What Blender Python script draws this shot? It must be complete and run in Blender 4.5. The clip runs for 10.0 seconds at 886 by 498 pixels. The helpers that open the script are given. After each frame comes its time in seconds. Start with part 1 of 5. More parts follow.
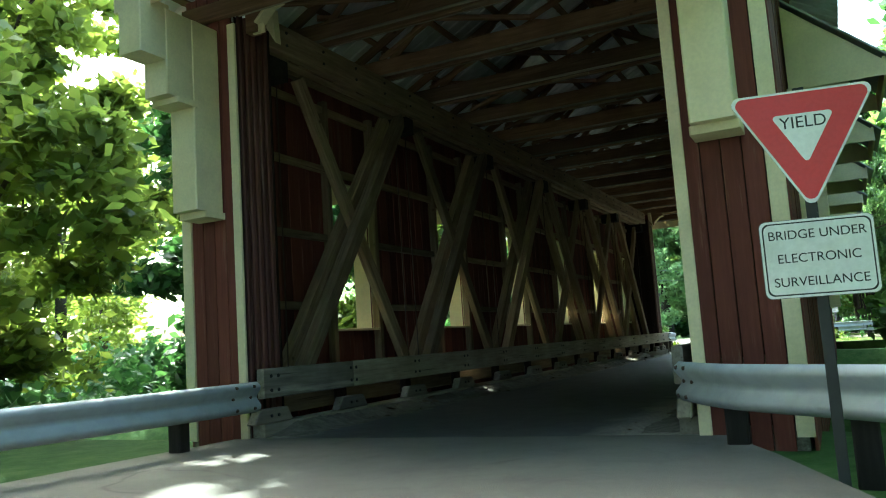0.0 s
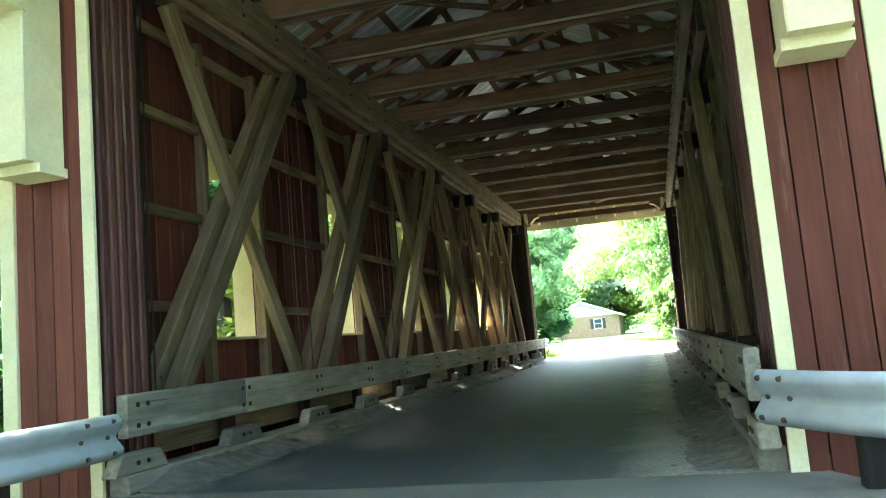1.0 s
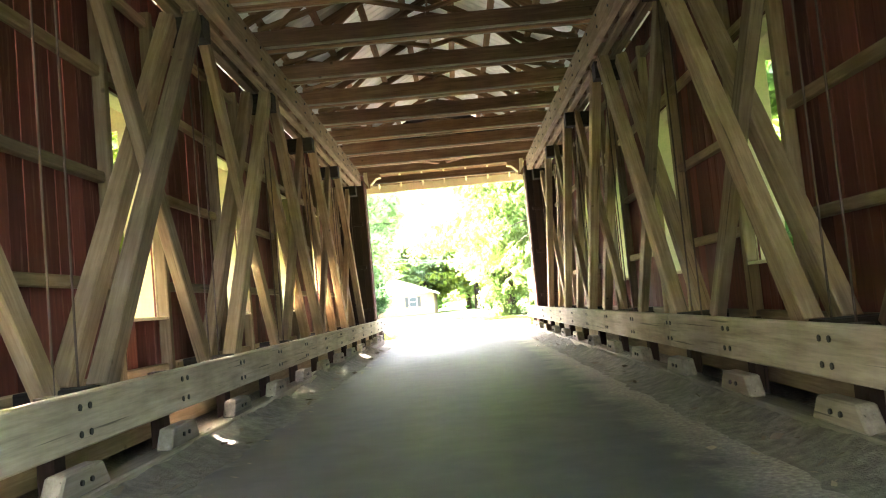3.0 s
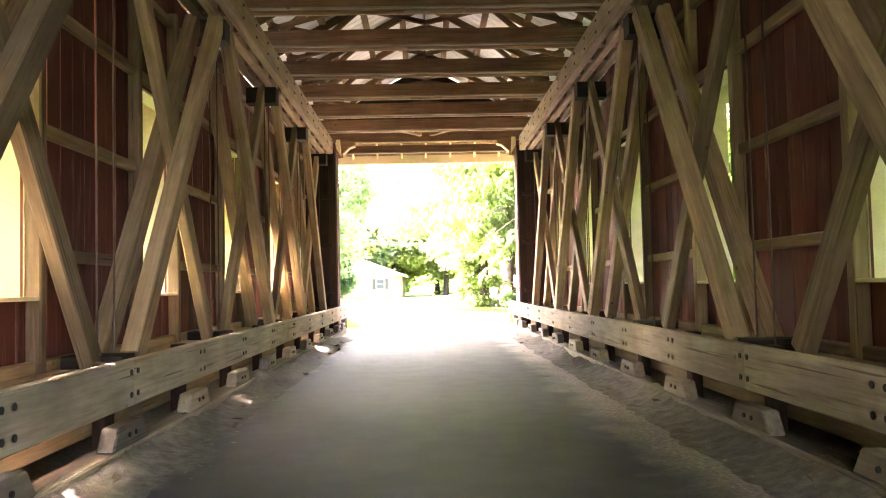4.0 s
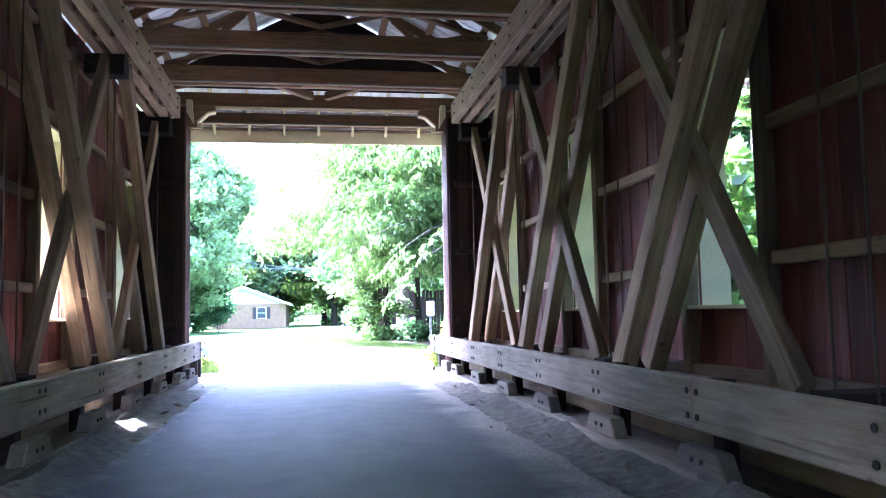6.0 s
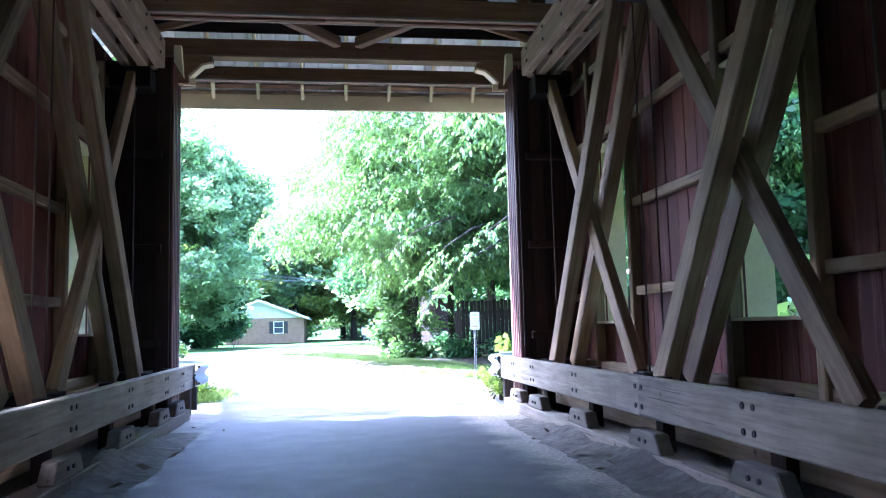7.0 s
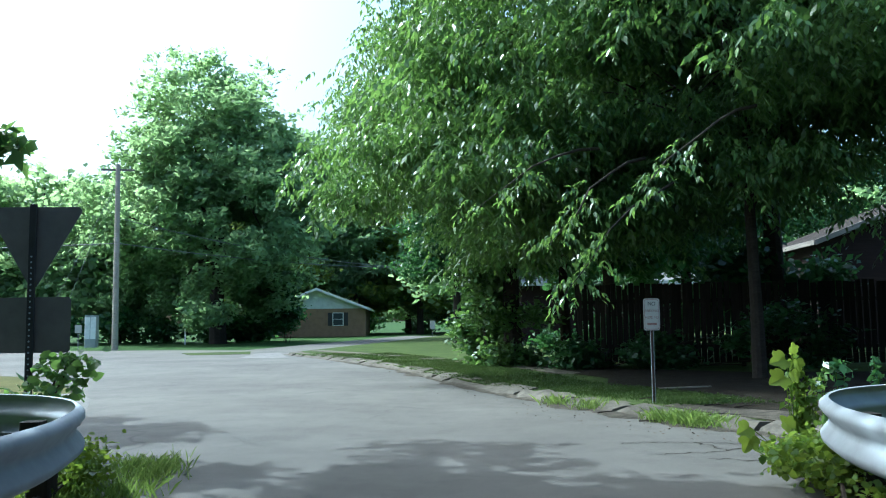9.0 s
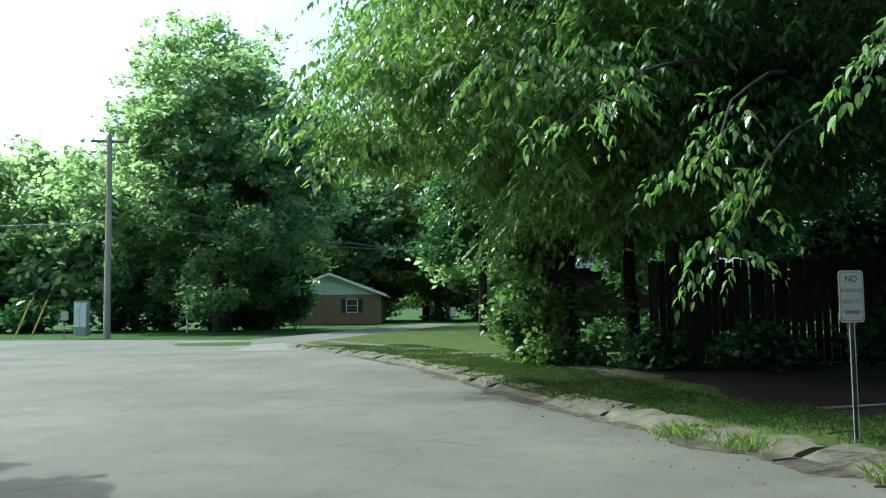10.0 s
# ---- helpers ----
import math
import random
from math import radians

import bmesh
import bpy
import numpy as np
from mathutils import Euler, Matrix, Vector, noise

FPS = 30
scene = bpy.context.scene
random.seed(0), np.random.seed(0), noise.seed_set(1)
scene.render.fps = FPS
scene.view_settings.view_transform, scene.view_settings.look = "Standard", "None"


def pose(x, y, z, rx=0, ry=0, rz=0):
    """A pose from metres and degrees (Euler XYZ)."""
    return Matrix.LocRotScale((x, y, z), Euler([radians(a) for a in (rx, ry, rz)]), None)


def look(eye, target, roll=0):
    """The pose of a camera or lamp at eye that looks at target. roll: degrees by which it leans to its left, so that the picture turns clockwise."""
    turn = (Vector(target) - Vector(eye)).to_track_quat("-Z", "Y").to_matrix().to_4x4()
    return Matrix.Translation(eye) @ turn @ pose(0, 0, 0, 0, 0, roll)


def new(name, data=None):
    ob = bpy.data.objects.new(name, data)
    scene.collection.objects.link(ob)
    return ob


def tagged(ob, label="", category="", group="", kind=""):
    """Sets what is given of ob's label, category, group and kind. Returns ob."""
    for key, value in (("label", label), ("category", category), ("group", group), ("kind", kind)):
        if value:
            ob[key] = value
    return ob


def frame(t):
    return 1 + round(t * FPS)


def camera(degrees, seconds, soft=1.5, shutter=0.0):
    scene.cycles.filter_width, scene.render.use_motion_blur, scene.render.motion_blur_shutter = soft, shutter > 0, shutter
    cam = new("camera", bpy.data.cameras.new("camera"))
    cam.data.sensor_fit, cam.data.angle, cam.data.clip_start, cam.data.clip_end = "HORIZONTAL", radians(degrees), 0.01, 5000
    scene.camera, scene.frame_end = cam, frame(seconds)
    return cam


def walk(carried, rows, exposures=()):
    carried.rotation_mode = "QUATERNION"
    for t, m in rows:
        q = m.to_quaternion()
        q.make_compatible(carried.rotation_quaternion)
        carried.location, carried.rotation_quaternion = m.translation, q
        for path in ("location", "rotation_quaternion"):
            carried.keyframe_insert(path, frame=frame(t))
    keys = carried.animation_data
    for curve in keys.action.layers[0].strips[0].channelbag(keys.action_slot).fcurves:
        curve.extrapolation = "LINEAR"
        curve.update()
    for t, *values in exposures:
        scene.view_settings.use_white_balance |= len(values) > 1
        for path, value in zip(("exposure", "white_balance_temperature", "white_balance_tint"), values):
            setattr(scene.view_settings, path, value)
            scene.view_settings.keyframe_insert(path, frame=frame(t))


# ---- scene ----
cam = camera(58.0, 10.0, 1.1)
PATH = [
    (0, (3.366, -28.283, 0.856), (2.493, -26.499, 1.089), -3.8),
    (0.5, (2.398, -27.506, 0.881), (1.657, -25.664, 1.12), -4.1),
    (1, (1.629, -26.597, 0.897), (1.133, -24.674, 1.126), -4.9),
    (1.5, (1.019, -25.699, 0.919), (0.647, -23.747, 1.141), -5.5),
    (2, (0.621, -24.77, 0.94), (0.691, -22.778, 1.109), -7.0),
    (2.5, (0.252, -23.809, 0.96), (0.258, -21.815, 1.125), -7.2),
    (3.8, (-0.053, -20.892, 1.155), (-0.046, -18.894, 1.238), -1.8),
    (4, (-0.103, -20.411, 1.169), (-0.056, -18.413, 1.259), -1.3),
    (4.5, (-0.14, -19.045, 1.155), (0.147, -17.069, 1.259), -1.2),
    (5, (-0.299, -17.729, 1.166), (0.024, -15.758, 1.274), -1.0),
    (6.3, (-0.161, -13.458, 1.131), (0.174, -11.493, 1.297), -1.2),
    (6.5, (-0.198, -12.764, 1.157), (0.144, -10.80, 1.324), -1.2),
    (7, (-0.306, -11.017, 1.134), (-0.019, -9.047, 1.327), -1.4),
    (7.5, (-0.318, -9.059, 1.169), (-0.134, -7.077, 1.368), -1.1),
    (8, (-0.329, -7.022, 1.185), (-0.151, -5.039, 1.374), -1.1),
    (8.5, (-0.353, -4.972, 1.235), (-0.157, -2.991, 1.42), -0.5),
    (9, (-0.286, -2.713, 1.204), (-0.158, -0.725, 1.382), -0.7),
    (9.5, (-0.277, -0.603, 1.21), (-0.137, 1.385, 1.373), -1.0),
    (10, (-0.438, 1.396, 1.195), (-0.348, 3.388, 1.341), -0.6),
]
EXPOSURES = [
    (0.0, 3.3, 5700, -14), (0.6, 4.5, 5700, -8), (1.5, 5.65, 5900, 2), (2.6, 6.4, 6500, 14), (3.8, 6.65, 7700, 32), (4.5, 6.5, 6200, 39),
    (5.2, 6.0, 5050, 38), (6.4, 4.95, 4600, 28), (7.0, 4.35, 4450, 24), (7.5, 3.65, 4500, 20), (8.0, 2.95, 4500, 17), (8.5, 2.0, 4600, 13),
    (9.0, 1.2, 4850, -5), (10.0, 1.0, 5350, -15),
]
walk(cam, [(t, look(eye, target, roll)) for t, eye, target, roll in PATH], EXPOSURES)

# ---- world, sun ----
SUN_TO = Vector((-0.57, 0.31, 0.76)).normalized()
world = bpy.data.worlds.new("sky")
scene.world = world
world.use_nodes = True
wn = world.node_tree.nodes
sky = wn.new("ShaderNodeTexSky")
sky.sky_type = "NISHITA"
sky.sun_disc = False
sky.sun_elevation = math.asin(SUN_TO.z)
sky.sun_rotation = math.atan2(SUN_TO.x, SUN_TO.y)
sky.dust_density = 7.0
sky.air_density = 1.2
wn["Background"].inputs["Strength"].default_value = 0.15
world.node_tree.links.new(sky.outputs[0], wn["Background"].inputs["Color"])
sun = new("sun", bpy.data.lights.new("sun", "SUN"))
sun.data.energy = 3.0
sun.data.angle = radians(0.6)
sun.data.color = (1.0, 0.95, 0.86)
sun.matrix_basis = look(SUN_TO * 60, (0, 0, 0))


# ---- materials ----
def rgba(c):
    return (*c, 1.0)


class Mat:
    """A node material with a principled shader and short ways to add to it."""

    def __init__(self, name, color, rough=0.7, metal=0.0):
        self.m = bpy.data.materials.new(name)
        self.m.use_nodes = True
        self.n = self.m.node_tree.nodes
        self.l = self.m.node_tree.links
        self.p = self.n["Principled BSDF"]
        self.p.inputs["Base Color"].default_value = rgba(color)
        self.p.inputs["Roughness"].default_value = rough
        self.p.inputs["Metallic"].default_value = metal
        self.tc = self.n.new("ShaderNodeTexCoord")
        self.geo = self.n.new("ShaderNodeNewGeometry")

    def link(self, a, b):
        self.l.new(a, b)

    def coords(self, world_space=False, scale=(1, 1, 1)):
        mp = self.n.new("ShaderNodeMapping")
        mp.inputs["Scale"].default_value = scale
        self.link(self.geo.outputs["Position"] if world_space else self.tc.outputs["Object"], mp.inputs["Vector"])
        return mp.outputs[0]

    def shifted(self, vec):
        """Coordinates moved by the object's own random number, so that alike pieces differ."""
        info = self.n.new("ShaderNodeObjectInfo")
        mul = self.n.new("ShaderNodeMath")
        mul.operation = "MULTIPLY"
        mul.inputs[1].default_value = 37.0
        self.link(info.outputs["Random"], mul.inputs[0])
        add = self.n.new("ShaderNodeVectorMath")
        self.link(vec, add.inputs[0])
        self.link(mul.outputs[0], add.inputs[1])
        return add.outputs[0]

    def noise(self, vec, scale, detail=5.0, rough=0.6):
        t = self.n.new("ShaderNodeTexNoise")
        t.inputs["Scale"].default_value = scale
        t.inputs["Detail"].default_value = detail
        t.inputs["Roughness"].default_value = rough
        self.link(vec, t.inputs["Vector"])
        return t.outputs["Fac"]

    def voronoi(self, vec, scale, feature="F1"):
        t = self.n.new("ShaderNodeTexVoronoi")
        t.feature = feature
        t.inputs["Scale"].default_value = scale
        self.link(vec, t.inputs["Vector"])
        return t.outputs["Distance"]

    def ramp(self, fac, stops):
        r = self.n.new("ShaderNodeValToRGB")
        while len(r.color_ramp.elements) < len(stops):
            r.color_ramp.elements.new(0.5)
        for e, (pos, col) in zip(r.color_ramp.elements, stops):
            e.position, e.color = pos, rgba(col) if isinstance(col, tuple) else (col, col, col, 1)
        self.link(fac, r.inputs[0])
        return r.outputs[0]

    def mix(self, fac, a, b, blend="MIX"):
        x = self.n.new("ShaderNodeMix")
        x.data_type, x.blend_type = "RGBA", blend
        for sock, v in ((x.inputs[0], fac), (x.inputs[6], a), (x.inputs[7], b)):
            if isinstance(v, (int, float)):
                sock.default_value = v
            elif isinstance(v, tuple):
                sock.default_value = rgba(v)
            else:
                self.link(v, sock)
        return x.outputs[2]

    def color(self, out):
        self.link(out, self.p.inputs["Base Color"])

    def roughness(self, out):
        self.link(out, self.p.inputs["Roughness"])

    def bump(self, height, strength=0.3, distance=0.01):
        b = self.n.new("ShaderNodeBump")
        b.inputs["Strength"].default_value = strength
        b.inputs["Distance"].default_value = distance
        self.link(height, b.inputs["Height"])
        self.link(b.outputs[0], self.p.inputs["Normal"])

    def random(self):
        return self.n.new("ShaderNodeObjectInfo").outputs["Random"]

    def island(self):
        return self.geo.outputs["Random Per Island"]


def wood(name, dark, mid, pale, rough=0.8, knots=True, worn=None):
    """Sawn timber with its grain along the local x axis; each piece has its own tone."""
    k = Mat(name, mid, rough)
    v = k.shifted(k.coords())
    grain_v = k.n.new("ShaderNodeMapping")
    grain_v.inputs["Scale"].default_value = (1.0, 15, 15)
    k.link(v, grain_v.inputs["Vector"])
    grain = k.noise(grain_v.outputs[0], 1.6, 6, 0.65)
    blotch = k.noise(v, 1.7, 4, 0.6)
    c = k.ramp(grain, [(0.16, dark), (0.5, mid), (0.84, pale)])
    c = k.mix(k.ramp(blotch, [(0.35, 0.0), (0.7, 0.55)]), c, dark)
    tone = k.ramp(k.random(), [(0.0, (0.52, 0.52, 0.54)), (1.0, (1.2, 1.14, 1.08))])
    c = k.mix(1.0, c, tone, "MULTIPLY")
    if knots:
        spots = k.voronoi(v, 2.3)
        c = k.mix(k.ramp(spots, [(0.03, 0.8), (0.075, 0.0)]), c, tuple(x * 0.35 for x in dark))
        # drying checks along the grain, and weather stains
        check_v = k.n.new("ShaderNodeMapping")
        check_v.inputs["Scale"].default_value = (0.7, 34, 34)
        k.link(v, check_v.inputs["Vector"])
        checks = k.noise(check_v.outputs[0], 1.0, 3, 0.5)
        c = k.mix(k.ramp(checks, [(0.64, 0.0), (0.7, 0.75)]), c, tuple(x * 0.4 for x in dark))
        c = k.mix(k.ramp(k.noise(grain_v.outputs[0], 0.45, 5, 0.7), [(0.55, 0.0), (0.7, 0.4)]), c, pale)
    if worn:
        flake = k.noise(grain_v.outputs[0], 0.7, 8, 0.7)
        c = k.mix(k.ramp(flake, [(0.56, 0.0), (0.66, 0.75)]), c, worn)
    k.color(c)
    k.p.inputs["Specular IOR Level"].default_value = 0.2
    k.bump(grain, 0.45, 0.006)
    return k.m


def paint(name, color, rough=0.6, dirt=(0.2, 0.18, 0.14), amount=0.45):
    k = Mat(name, color, rough)
    v = k.shifted(k.coords())
    stain = k.noise(v, 2.2, 7, 0.7)
    fine = k.noise(v, 40.0, 3, 0.5)
    c = k.mix(k.ramp(stain, [(0.45, 0.0), (0.78, amount)]), color, dirt)
    c = k.mix(k.ramp(fine, [(0.35, 0.25), (0.6, 0.0)]), c, tuple(x * 0.7 for x in color))
    k.color(c)
    k.roughness(k.ramp(stain, [(0.3, rough), (0.8, min(1.0, rough + 0.2))]))
    k.bump(fine, 0.12, 0.003)
    return k.m


def leaf(name, dark, mid, pale, glow=0.45, gloss=0.42):
    k = Mat(name, mid, 0.32)
    k.p.inputs["Specular IOR Level"].default_value = gloss
    clump = k.noise(k.coords(True), 0.55, 3, 0.5)
    c = k.ramp(k.island(), [(0.0, dark), (0.55, mid), (1.0, pale)])
    c = k.mix(k.ramp(clump, [(0.35, 0.0), (0.75, 0.6)]), c, pale)
    k.color(c)
    thin = k.n.new("ShaderNodeBsdfTranslucent")
    k.link(k.mix(0.5, c, (min(1, pale[0] * 1.85), min(1, pale[1] * 1.8), pale[2] * 1.05)), thin.inputs["Color"])
    both = k.n.new("ShaderNodeMixShader")
    both.inputs[0].default_value = glow
    k.link(k.p.outputs[0], both.inputs[1])
    k.link(thin.outputs[0], both.inputs[2])
    k.link(both.outputs[0], k.n["Material Output"].inputs["Surface"])
    return k.m


def asphalt(name, dark, pale, dirt_edge=False):
    k = Mat(name, dark, 0.85)
    v = k.coords(True)
    stone = k.voronoi(v, 120.0)
    big = k.noise(v, 0.35, 5, 0.6)
    streak = k.noise(k.coords(True, (2.2, 0.16, 1)), 1.0, 5, 0.6)
    c = k.mix(k.ramp(big, [(0.15, 0.0), (0.85, 1.0)] if dirt_edge else [(0.3, 0.0), (0.62, 1.0)]), dark, pale)
    if not dirt_edge:
        c = k.mix(k.ramp(k.noise(v, 2.3, 6, 0.7), [(0.5, 0.0), (0.68, 0.45)]), c, tuple(x * 0.8 for x in dark))
    c = k.mix(k.ramp(streak, [(0.4, 0.0), (0.75, 0.4 if dirt_edge else 0.08)]), c, tuple(x * 0.65 for x in dark))
    c = k.mix(k.ramp(stone, [(0.15, 0.35), (0.5, 0.0)]), c, tuple(min(1, x * 1.6) for x in pale))
    if not dirt_edge:
        warp = k.n.new("ShaderNodeVectorMath")
        wob2 = k.n.new("ShaderNodeTexNoise")
        wob2.inputs["Scale"].default_value = 0.9
        k.link(v, wob2.inputs["Vector"])
        k.link(v, warp.inputs[0])
        k.link(wob2.outputs["Color"], warp.inputs[1])
        edge = k.voronoi(warp.outputs[0], 0.33, "DISTANCE_TO_EDGE")
        line = k.ramp(edge, [(0.0, 1.0), (0.011, 0.0)])
        gate = k.ramp(k.noise(v, 0.45, 3), [(0.52, 0.0), (0.6, 0.8)])
        c = k.mix(k.mix(1.0, line, gate, "MULTIPLY"), c, (0.06, 0.055, 0.05))
    if dirt_edge:
        sep = k.n.new("ShaderNodeSeparateXYZ")
        k.link(k.geo.outputs["Position"], sep.inputs[0])
        ab = k.n.new("ShaderNodeMath")
        ab.operation = "ABSOLUTE"
        shift = k.n.new("ShaderNodeMath")
        shift.inputs[1].default_value = 0.2
        k.link(sep.outputs[0], shift.inputs[0])
        k.link(shift.outputs[0], ab.inputs[0])
        ad = k.n.new("ShaderNodeMath")
        k.link(ab.outputs[0], ad.inputs[0])
        wob = k.n.new("ShaderNodeMath")
        wob.operation = "MULTIPLY_ADD"
        wob.inputs[1].default_value = 0.9
        wob.inputs[2].default_value = -0.45
        k.link(k.noise(v, 1.6, 6, 0.65), wob.inputs[0])
        k.link(wob.outputs[0], ad.inputs[1])
        mr = k.n.new("ShaderNodeMapRange")
        mr.inputs[1].default_value, mr.inputs[2].default_value = 1.45, 1.8
        k.link(ad.outputs[0], mr.inputs[0])
        grit = k.noise(v, 28.0, 4, 0.7)
        dirt = k.ramp(grit, [(0.35, (0.12, 0.105, 0.09)), (0.55, (0.24, 0.215, 0.18)), (0.75, (0.4, 0.365, 0.31))])
        c = k.mix(mr.outputs[0], c, dirt)
    k.color(c)
    k.roughness(k.ramp(k.noise(v, 3.0, 4), [(0.3, 0.64), (0.7, 0.76)] if dirt_edge else [(0.3, 0.78), (0.7, 0.86)]))
    k.p.inputs["Specular IOR Level"].default_value = 0.28 if dirt_edge else 0.2
    k.bump(stone, 0.3, 0.004)
    return k.m


def ground_mat(name, stops, scale=6.0, rough=0.95):
    k = Mat(name, stops[1][1], rough)
    v = k.coords(True)
    c = k.ramp(k.noise(v, scale, 8, 0.7), stops)
    patch = k.noise(v, 0.5, 4, 0.6)
    c = k.mix(k.ramp(patch, [(0.4, 0.0), (0.72, 0.6)]), c, stops[0][1])
    k.color(c)
    k.p.inputs["Specular IOR Level"].default_value = 0.08
    k.bump(k.noise(v, scale * 6, 4), 0.6, 0.03)
    return k.m


def plain(name, color, rough=0.5, metal=0.0):
    k = Mat(name, color, rough, metal)
    v = k.coords()
    n = k.noise(v, 6.0, 5)
    k.color(k.mix(k.ramp(n, [(0.4, 0.0), (0.75, 0.35)]), color, tuple(x * 0.6 for x in color)))
    k.roughness(k.ramp(n, [(0.3, rough), (0.8, min(1, rough + 0.15))]))
    return k.m


M_TRUSS = wood("truss_timber", (0.14, 0.1, 0.062), (0.31, 0.235, 0.15), (0.46, 0.37, 0.26))
M_ROOFWOOD = wood("roof_timber", (0.11, 0.066, 0.04), (0.24, 0.148, 0.09), (0.36, 0.235, 0.15))
M_RAIL = wood("rail_timber", (0.17, 0.148, 0.115), (0.4, 0.355, 0.285), (0.58, 0.525, 0.43))
M_BASE = wood("deck_edge_timber", (0.13, 0.115, 0.095), (0.25, 0.225, 0.185), (0.36, 0.33, 0.28))
M_RED = wood("red_board", (0.09, 0.03, 0.025), (0.15, 0.048, 0.038), (0.2, 0.068, 0.054), 0.75, False, (0.2, 0.1, 0.08))
# near-black red-brown, far darker than red_board
M_DARKRED = wood("dark_red_board", (0.02, 0.013, 0.012), (0.036, 0.022, 0.019), (0.055, 0.034, 0.029), 0.85, True)
M_REVEAL = wood("worn_red_batten", (0.06, 0.028, 0.024), (0.11, 0.046, 0.04), (0.17, 0.085, 0.075), 0.6, False, (0.2, 0.13, 0.11))
M_CREAM = paint("cream_paint", (0.74, 0.64, 0.42), 0.6, (0.3, 0.24, 0.16), 0.35)
M_STEEL = plain("galvanised_steel", (0.36, 0.385, 0.41), 0.62, 0.4)
M_ROD = plain("rusty_rod", (0.09, 0.06, 0.05), 0.6, 0.6)
M_BOLT = plain("black_bolt", (0.03, 0.03, 0.03), 0.5, 0.7)
M_SHEET = plain("roof_sheet", (0.8, 0.82, 0.84), 0.4, 0.3)
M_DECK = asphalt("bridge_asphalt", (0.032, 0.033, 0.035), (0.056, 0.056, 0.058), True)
M_ROAD = asphalt("road_asphalt", (0.072, 0.067, 0.059), (0.126, 0.117, 0.103))
M_PAD = ground_mat("pale_concrete", [(0.3, (0.12, 0.115, 0.105)), (0.5, (0.18, 0.172, 0.158)), (0.75, (0.23, 0.222, 0.205))], 3.0, 0.9)
M_DRY = ground_mat("dry_grass", [(0.3, (0.05, 0.055, 0.018)), (0.5, (0.095, 0.09, 0.03)), (0.75, (0.14, 0.125, 0.05))], 4.0)
M_CONC = ground_mat("kerb_concrete", [(0.3, (0.065, 0.058, 0.046)), (0.5, (0.125, 0.112, 0.09)), (0.75, (0.19, 0.175, 0.145))], 4.0, 0.9)
M_GRASS = ground_mat("grass_ground", [(0.3, (0.02, 0.044, 0.012)), (0.5, (0.04, 0.078, 0.02)), (0.75, (0.08, 0.11, 0.036))], 3.0)
M_VERGE = ground_mat("verge_ground", [(0.3, (0.03, 0.042, 0.014)), (0.5, (0.056, 0.08, 0.02)), (0.75, (0.095, 0.11, 0.036))], 5.0)
# soil colour pulled towards black to carry the shade of the trees
M_SOIL = ground_mat("shade_dark_soil", [(0.3, (0.012, 0.01, 0.007)), (0.5, (0.024, 0.02, 0.014)), (0.75, (0.048, 0.04, 0.028))], 4.0)
M_SWEPT = ground_mat("swept_dirt", [(0.3, (0.08, 0.073, 0.063)), (0.5, (0.15, 0.137, 0.118)), (0.75, (0.27, 0.248, 0.214))], 9.0, 0.85)
M_DIRT = ground_mat("road_dirt", [(0.3, (0.035, 0.03, 0.023)), (0.5, (0.08, 0.07, 0.054)), (0.75, (0.14, 0.124, 0.1))], 7.0)
M_BARK = wood("bark", (0.025, 0.02, 0.016), (0.06, 0.05, 0.04), (0.11, 0.095, 0.078), 0.95, False)
M_LEAF_NEAR = leaf("near_leaf", (0.022, 0.06, 0.03), (0.07, 0.15, 0.05), (0.165, 0.265, 0.07), 0.45, 0.6)
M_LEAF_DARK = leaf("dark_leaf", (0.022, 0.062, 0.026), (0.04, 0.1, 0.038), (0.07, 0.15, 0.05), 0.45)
# paler and greyer than foliage is, with distance haze put into the colour
M_LEAF_HAZY = leaf("hazy_far_leaf", (0.13, 0.2, 0.125), (0.19, 0.28, 0.17), (0.27, 0.37, 0.21), 0.75, 0.3)
M_LEAF_YELLOW = leaf("sunny_leaf", (0.062, 0.106, 0.028), (0.118, 0.17, 0.038), (0.19, 0.24, 0.052), 0.6, 0.3)
M_BLADE = leaf("grass_blade", (0.025, 0.05, 0.016), (0.044, 0.078, 0.022), (0.08, 0.11, 0.038), 0.3, 0.05)
M_WEED = leaf("weed_leaf", (0.035, 0.08, 0.018), (0.085, 0.145, 0.024), (0.17, 0.225, 0.034), 0.5, 0.2)
M_TUFT = leaf("tuft_blade", (0.07, 0.12, 0.03), (0.12, 0.19, 0.045), (0.2, 0.27, 0.08), 0.45, 0.1)
M_WHITE = paint("white_paint", (0.78, 0.78, 0.76), 0.5)
M_SIGNFACE = paint("aged_sign_face", (0.55, 0.53, 0.46), 0.6, (0.35, 0.3, 0.22), 0.4)
M_SIGNRED = paint("sign_red", (0.55, 0.035, 0.04), 0.4, (0.3, 0.1, 0.1), 0.3)
M_SIGNBACK = plain("sign_back", (0.17, 0.16, 0.15), 0.6, 0.5)
M_BOX = plain("box_grey", (0.3, 0.32, 0.31), 0.6)
M_BLACK = plain("black_ink", (0.02, 0.02, 0.02), 0.6)
M_FADED = plain("faded_ink", (0.3, 0.17, 0.14), 0.7)
M_YELLOW = plain("yellow_plastic", (0.6, 0.45, 0.08), 0.5)
M_GREEN = plain("sign_green", (0.02, 0.2, 0.1), 0.5)
# near-black wood; on the fence this colour stands in for deep tree shade
M_DARKWOOD = wood("darkened_wood", (0.016, 0.014, 0.013), (0.03, 0.026, 0.023), (0.055, 0.048, 0.043), 0.9)
